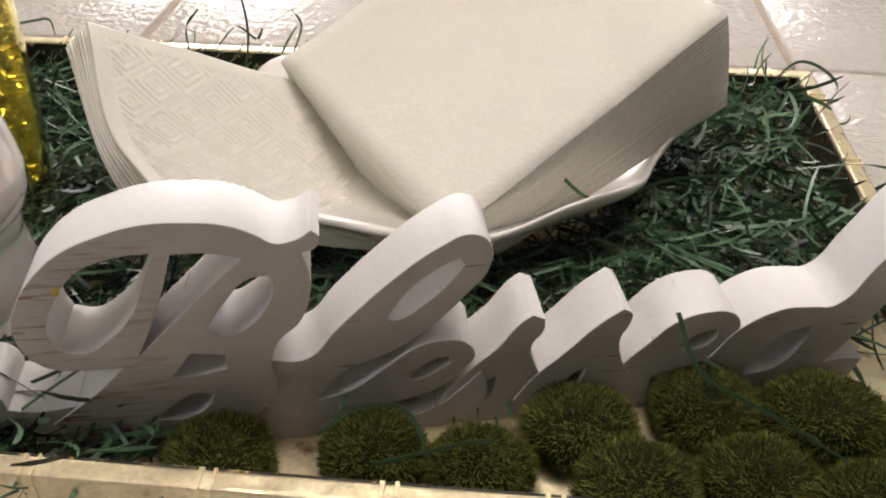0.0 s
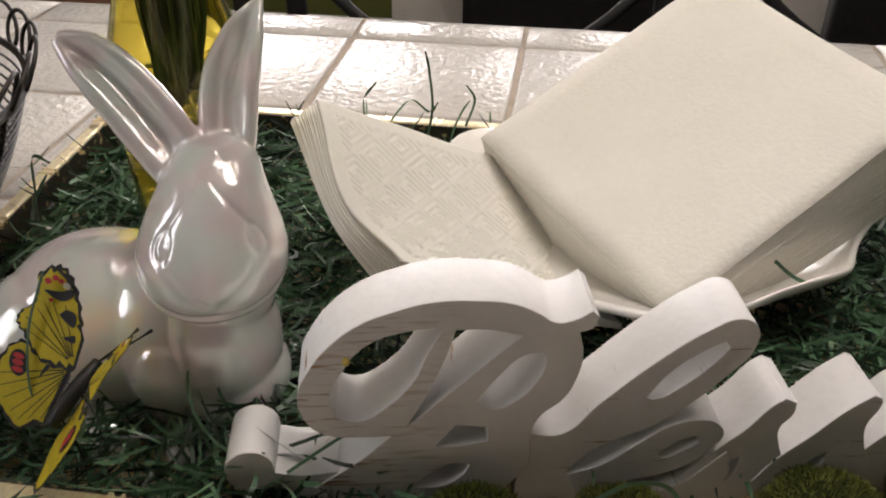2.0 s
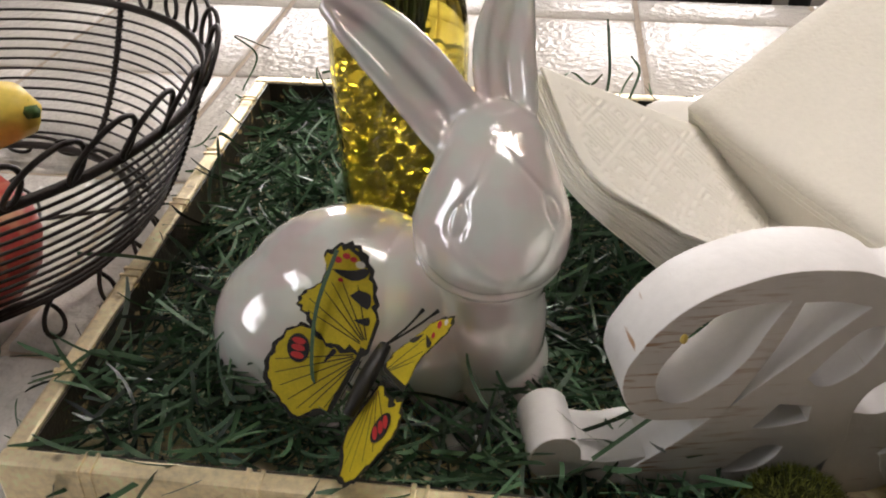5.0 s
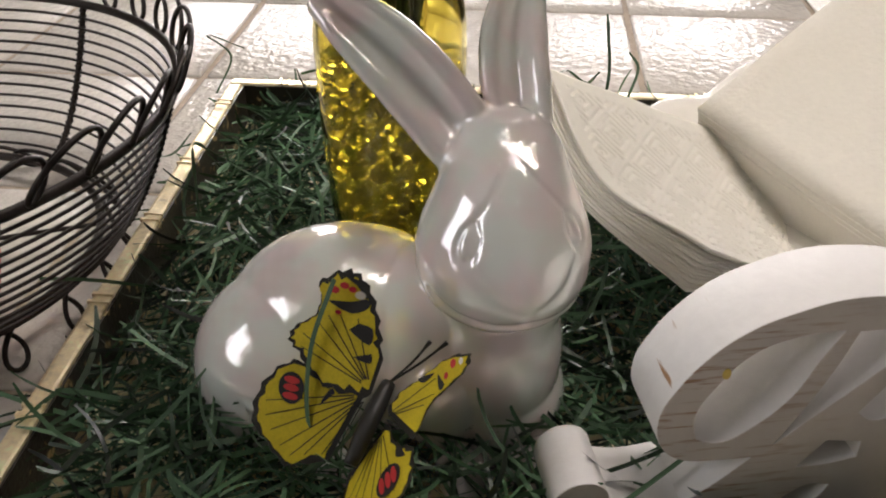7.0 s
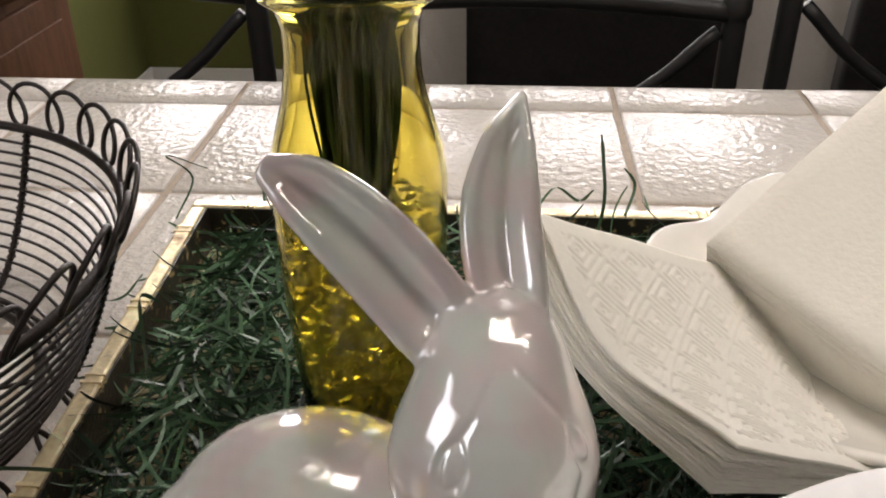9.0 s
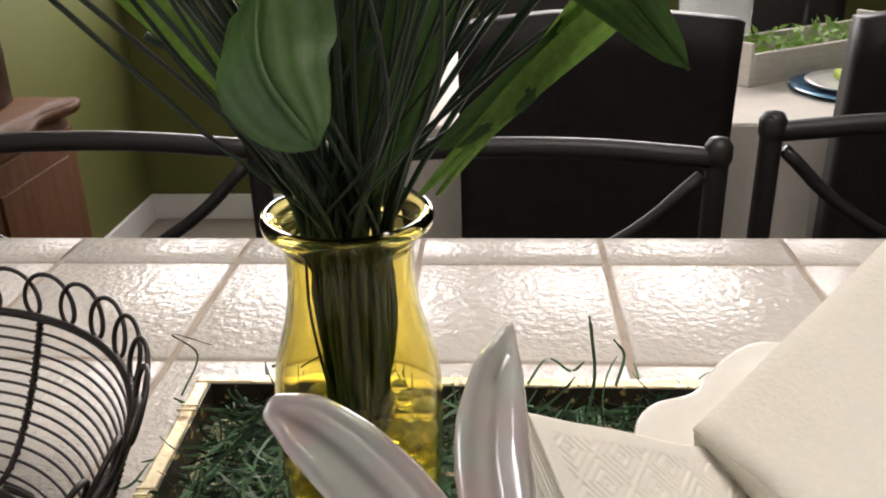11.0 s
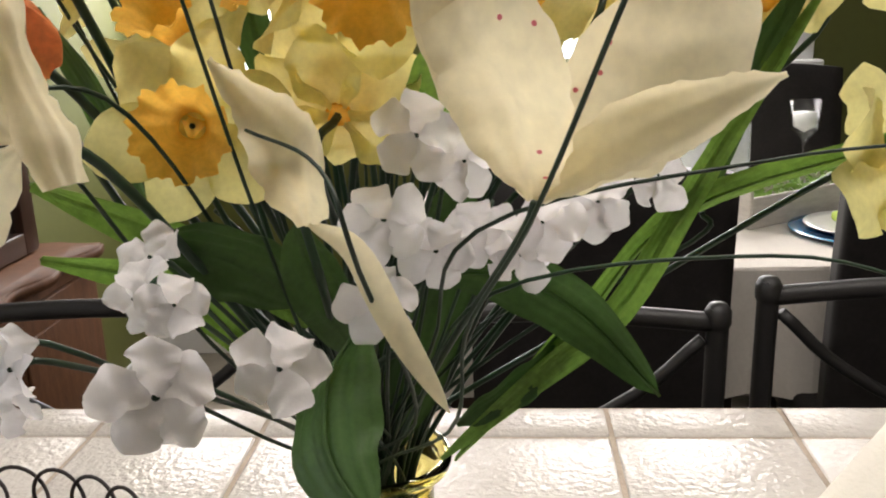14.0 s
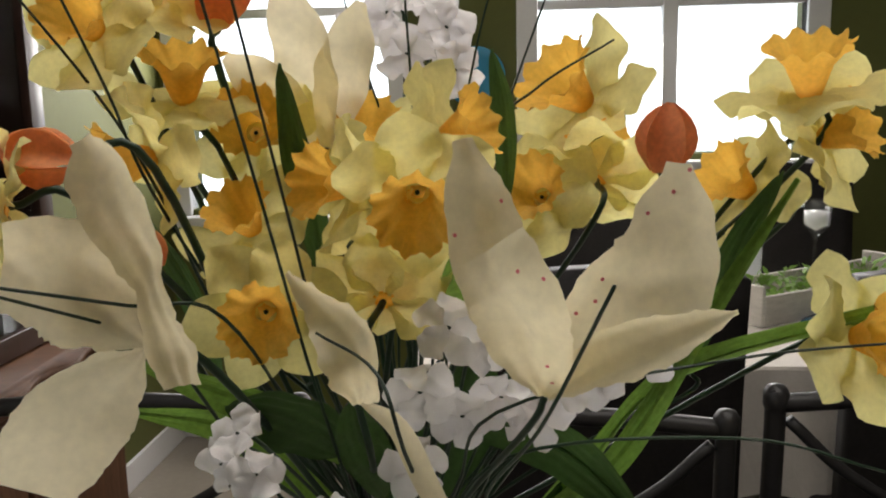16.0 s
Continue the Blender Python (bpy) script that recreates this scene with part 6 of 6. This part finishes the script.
def place_setting(x, y):
    c = thing("charger_plate", (x, y, TAB_Z + 0.001), "round blue charger plate on the tablecloth", "plate", "table settings")
    part("disc", lathe_bm([(0.0005, 0.004), (0.10, 0.004), (0.135, 0.008), (0.160, 0.012), (0.162, 0.010), (0.135, 0.002), (0.0005, 0.0)], 48), M_BLUE, c)
    p = thing("dinner_plate", (x, y, TAB_Z + 0.0105), "white china dinner plate on a blue charger", "plate", "table settings")
    part("disc", lathe_bm([(0.0005, 0.004), (0.08, 0.004), (0.105, 0.009), (0.128, 0.014), (0.129, 0.012), (0.105, 0.003), (0.0005, 0.0)], 48), M_CHINA, p)
    n = thing("folded_napkin", (x, y, TAB_Z + 0.016), "folded lime green cloth napkin on a plate", "napkin", "table settings")
    part("cloth", box_bm((-0.05, -0.07, 0), (0.05, 0.07, 0.022), 0.008, 3), M_LIME, n)


for x, y in ((0.60, 2.13), (1.20, 2.13), (1.15, 2.54)):
    place_setting(x, y)


def goblet(x, y, h, name="candle_holder", label="clear footed glass candle holder"):
    g = thing(name, (x, y, TAB_Z + 0.001), label, "candle holder", "glassware")
    part("glass", lathe_bm([(0.0005, 0.003), (0.035, 0.002), (0.035, 0.006), (0.008, 0.012), (0.006, h * 0.5), (0.012, h * 0.56), (0.040, h * 0.66), (0.046, h), (0.043, h), (0.037, h * 0.68), (0.0005, h * 0.60)], 32), M_PANE, g)
    part("candle", lathe_bm([(0.0005, h * 0.62), (0.032, h * 0.70), (0.034, h * 0.86), (0.0005, h * 0.88)], 24), M_CHINA, g)


goblet(0.93, 2.50, 0.30)
goblet(0.64, 2.72, 0.24)
cloche = thing("glass_cloche", (0.355, 2.57, TAB_Z + 0.001), "tall pale clear glass cloche with a knob on the table", "cloche")
part("dome", lathe_bm([(0.095, 0.0), (0.095, 0.20), (0.080, 0.27), (0.045, 0.315), (0.014, 0.330), (0.012, 0.340), (0.022, 0.360), (0.0005, 0.378)], 40), M_CLOCHE, cloche)

disc = thing("wall_plate", pose(-0.385, WALL_Y - 0.012, 1.37, 90, 0, 0), "round turquoise blue decorative plate hung on the wall", "plate")
part("disc", lathe_bm([(0.0005, 0.004), (0.07, 0.006), (0.105, 0.018), (0.107, 0.014), (0.07, 0.0), (0.0005, -0.002)], 40), material("turquoise_glaze", (0.06, 0.33, 0.55), 0.25, var=0.1), disc)

# ---- hutch against the side wall ----
HX0, HX1, HY0, HY1, HZ = LEFT_X + 0.012, -1.24, 1.25, 2.20, 0.735
hutch = thing("hutch", (0, 0, 0), "carved brown wooden hutch with glazed upper doors", "cabinet")
part("base_cabinet", box_bm((HX0, HY0, 0.08), (HX1 - 0.03, HY1 - 0.02, HZ - 0.03), 0.004), M_OAK, hutch)
part("plinth", box_bm((HX0, HY0 + 0.02, 0.0), (HX1 - 0.05, HY1 - 0.04, 0.079)), M_OAK, hutch)


def serpentine_bm():
    bm = bmesh.new()
    pts = [(HX0, HY0 - 0.02), (HX0, HY1)] + [(HX0 + (HX1 - HX0) * k / 8, HY1 + 0.008 * math.sin(k * 1.6)) for k in range(1, 9)] + [(HX1 + 0.014 * math.sin(k * 1.1), HY1 - (HY1 - HY0 + 0.02) * k / 24) for k in range(1, 25)]
    lo = [bm.verts.new((x, y, HZ - 0.029)) for x, y in pts]
    hi = [bm.verts.new((x, y, HZ)) for x, y in pts]
    bm.faces.new(lo)
    bm.faces.new(list(reversed(hi)))
    for k in range(len(pts)):
        q = (k + 1) % len(pts)
        bm.faces.new((lo[q], lo[k], hi[k], hi[q]))
    bmesh.ops.recalc_face_normals(bm, faces=bm.faces)
    bmesh.ops.bevel(bm, geom=[e for e in bm.edges if abs(e.verts[0].co.z - e.verts[1].co.z) < 1e-4], offset=0.006, segments=3, affect="EDGES")
    return bm


part("serpentine_top", serpentine_bm(), M_OAK, hutch)
for k in range(2):
    y0 = HY0 + 0.03 + k * 0.45
    door = part("door", box_bm((HX1 - 0.0295, y0, 0.12), (HX1 - 0.012, y0 + 0.43, HZ - 0.06), 0.004), M_OAK, hutch)
    part("raised_panel", box_bm((HX1 - 0.0118, y0 + 0.06, 0.18), (HX1 - 0.004, y0 + 0.37, HZ - 0.12), 0.003), M_OAK, door)
    part("knob", lathe_bm([(0.0005, 0.0), (0.012, 0.004), (0.012, 0.012), (0.004, 0.02)], 16), M_IRON, door).matrix_basis = pose(HX1 - 0.004, y0 + 0.40 - 0.37 * k, 0.42, 0, 90, 0)
part("upper_back", box_bm((HX0, HY0 + 0.03, HZ + 0.001), (HX0 + 0.015, HY1 - 0.05, 2.05)), M_DARKWOOD, hutch)
for y in (HY0 + 0.03, HY1 - 0.07):
    part("upper_side", box_bm((HX0 + 0.0155, y, HZ + 0.001), (HX1 - 0.14, y + 0.02, 2.05), 0.003), M_DARKWOOD, hutch)
for z in (HZ + 0.45, HZ + 0.85, 2.03):
    part("shelf", box_bm((HX0 + 0.016, HY0 + 0.051, z), (HX1 - 0.15, HY1 - 0.071, z + 0.018)), M_DARKWOOD, hutch)
for k in range(2):
    y0 = HY0 + 0.052 + k * 0.415
    door = part("glass_door", box_bm((HX1 - 0.148, y0 + 0.055, HZ + 0.06), (HX1 - 0.145, y0 + 0.345, 1.99)), M_PANE, hutch)
    for lo, hi in (((y0, HZ + 0.005), (y0 + 0.054, 2.04)), ((y0 + 0.346, HZ + 0.005), (y0 + 0.40, 2.04))):
        part("stile", box_bm((HX1 - 0.149, lo[0], lo[1]), (HX1 - 0.125, hi[0], hi[1]), 0.003), M_DARKWOOD, door)
    for z0, z1 in ((HZ + 0.005, HZ + 0.059), (1.991, 2.04)):
        part("rail", box_bm((HX1 - 0.149, y0 + 0.0545, z0), (HX1 - 0.125, y0 + 0.3455, z1), 0.003), M_DARKWOOD, door)
part("cornice", box_bm((HX0, HY0 - 0.01, 2.051), (HX1 - 0.09, HY1 - 0.01, 2.12), 0.012, 3), M_DARKWOOD, hutch)


# ---- counter tiles, the last and most numerous pieces ----
def tile_mesh(w, d, bullnose=False):
    b = 0.0022
    bm = box_bm((0, 0, -0.008), (w, d, 0), b, 2)
    if bullnose:
        for v in bm.verts:
            t = max(0, (v.co.y - (d - 0.022)) / 0.022)
            v.co.z -= 0.010 * t * t
    me = bpy.data.meshes.new("tile")
    bm.to_mesh(me)
    bm.free()
    me.materials.append(M_TILE)
    me.shade_smooth()
    return me


def bullnose_mesh(w, d):
    bm = bmesh.new()
    prof = [(0, -0.008), (0.0, -0.002), (0.0022, 0.0), (d * 0.30, 0.0008), (d * 0.62, 0.0012), (d * 0.82, 0.0), (d * 0.93, -0.005), (d, -0.014), (d, -0.045), (d - 0.010, -0.046)]
    ends = [[bm.verts.new((x, y, z)) for y, z in prof] for x in (0, 0.0015, w - 0.0015, w)]
    for v in ends[0] + ends[3]:
        v.co.z -= 0.0012
    for a, b in zip(ends, ends[1:]):
        for k in range(len(prof) - 1):
            bm.faces.new((a[k], b[k], b[k + 1], a[k + 1]))
    bmesh.ops.recalc_face_normals(bm, faces=bm.faces)
    me = bpy.data.meshes.new("edge_tile")
    bm.to_mesh(me)
    bm.free()
    me.materials.append(M_TILE)
    me.shade_smooth()
    return me


TILE = tile_mesh(TILE_W - GAP, TILE_D - GAP)
EDGE = bullnose_mesh(TILE_W - GAP, EDGE_Y - ROW_Y - GAP / 2)
rnd = random.Random(2)
for i in range(-9, 10):
    x = COL_X + i * TILE_W + GAP / 2
    link("edge_tile", EDGE, counter, m=Matrix.Translation((x, ROW_Y + GAP / 2, COUNTER + rnd.uniform(-0.0003, 0.0003))))
    for j in range(1, 7):
        m = Matrix.Translation((x, ROW_Y - j * TILE_D + GAP / 2, COUNTER + rnd.uniform(-0.0003, 0.0002))) @ Matrix.Rotation(rnd.uniform(-0.002, 0.002), 4, "X") @ Matrix.Rotation(rnd.uniform(-0.002, 0.002), 4, "Y")
        link("tile", TILE, counter, m=m)
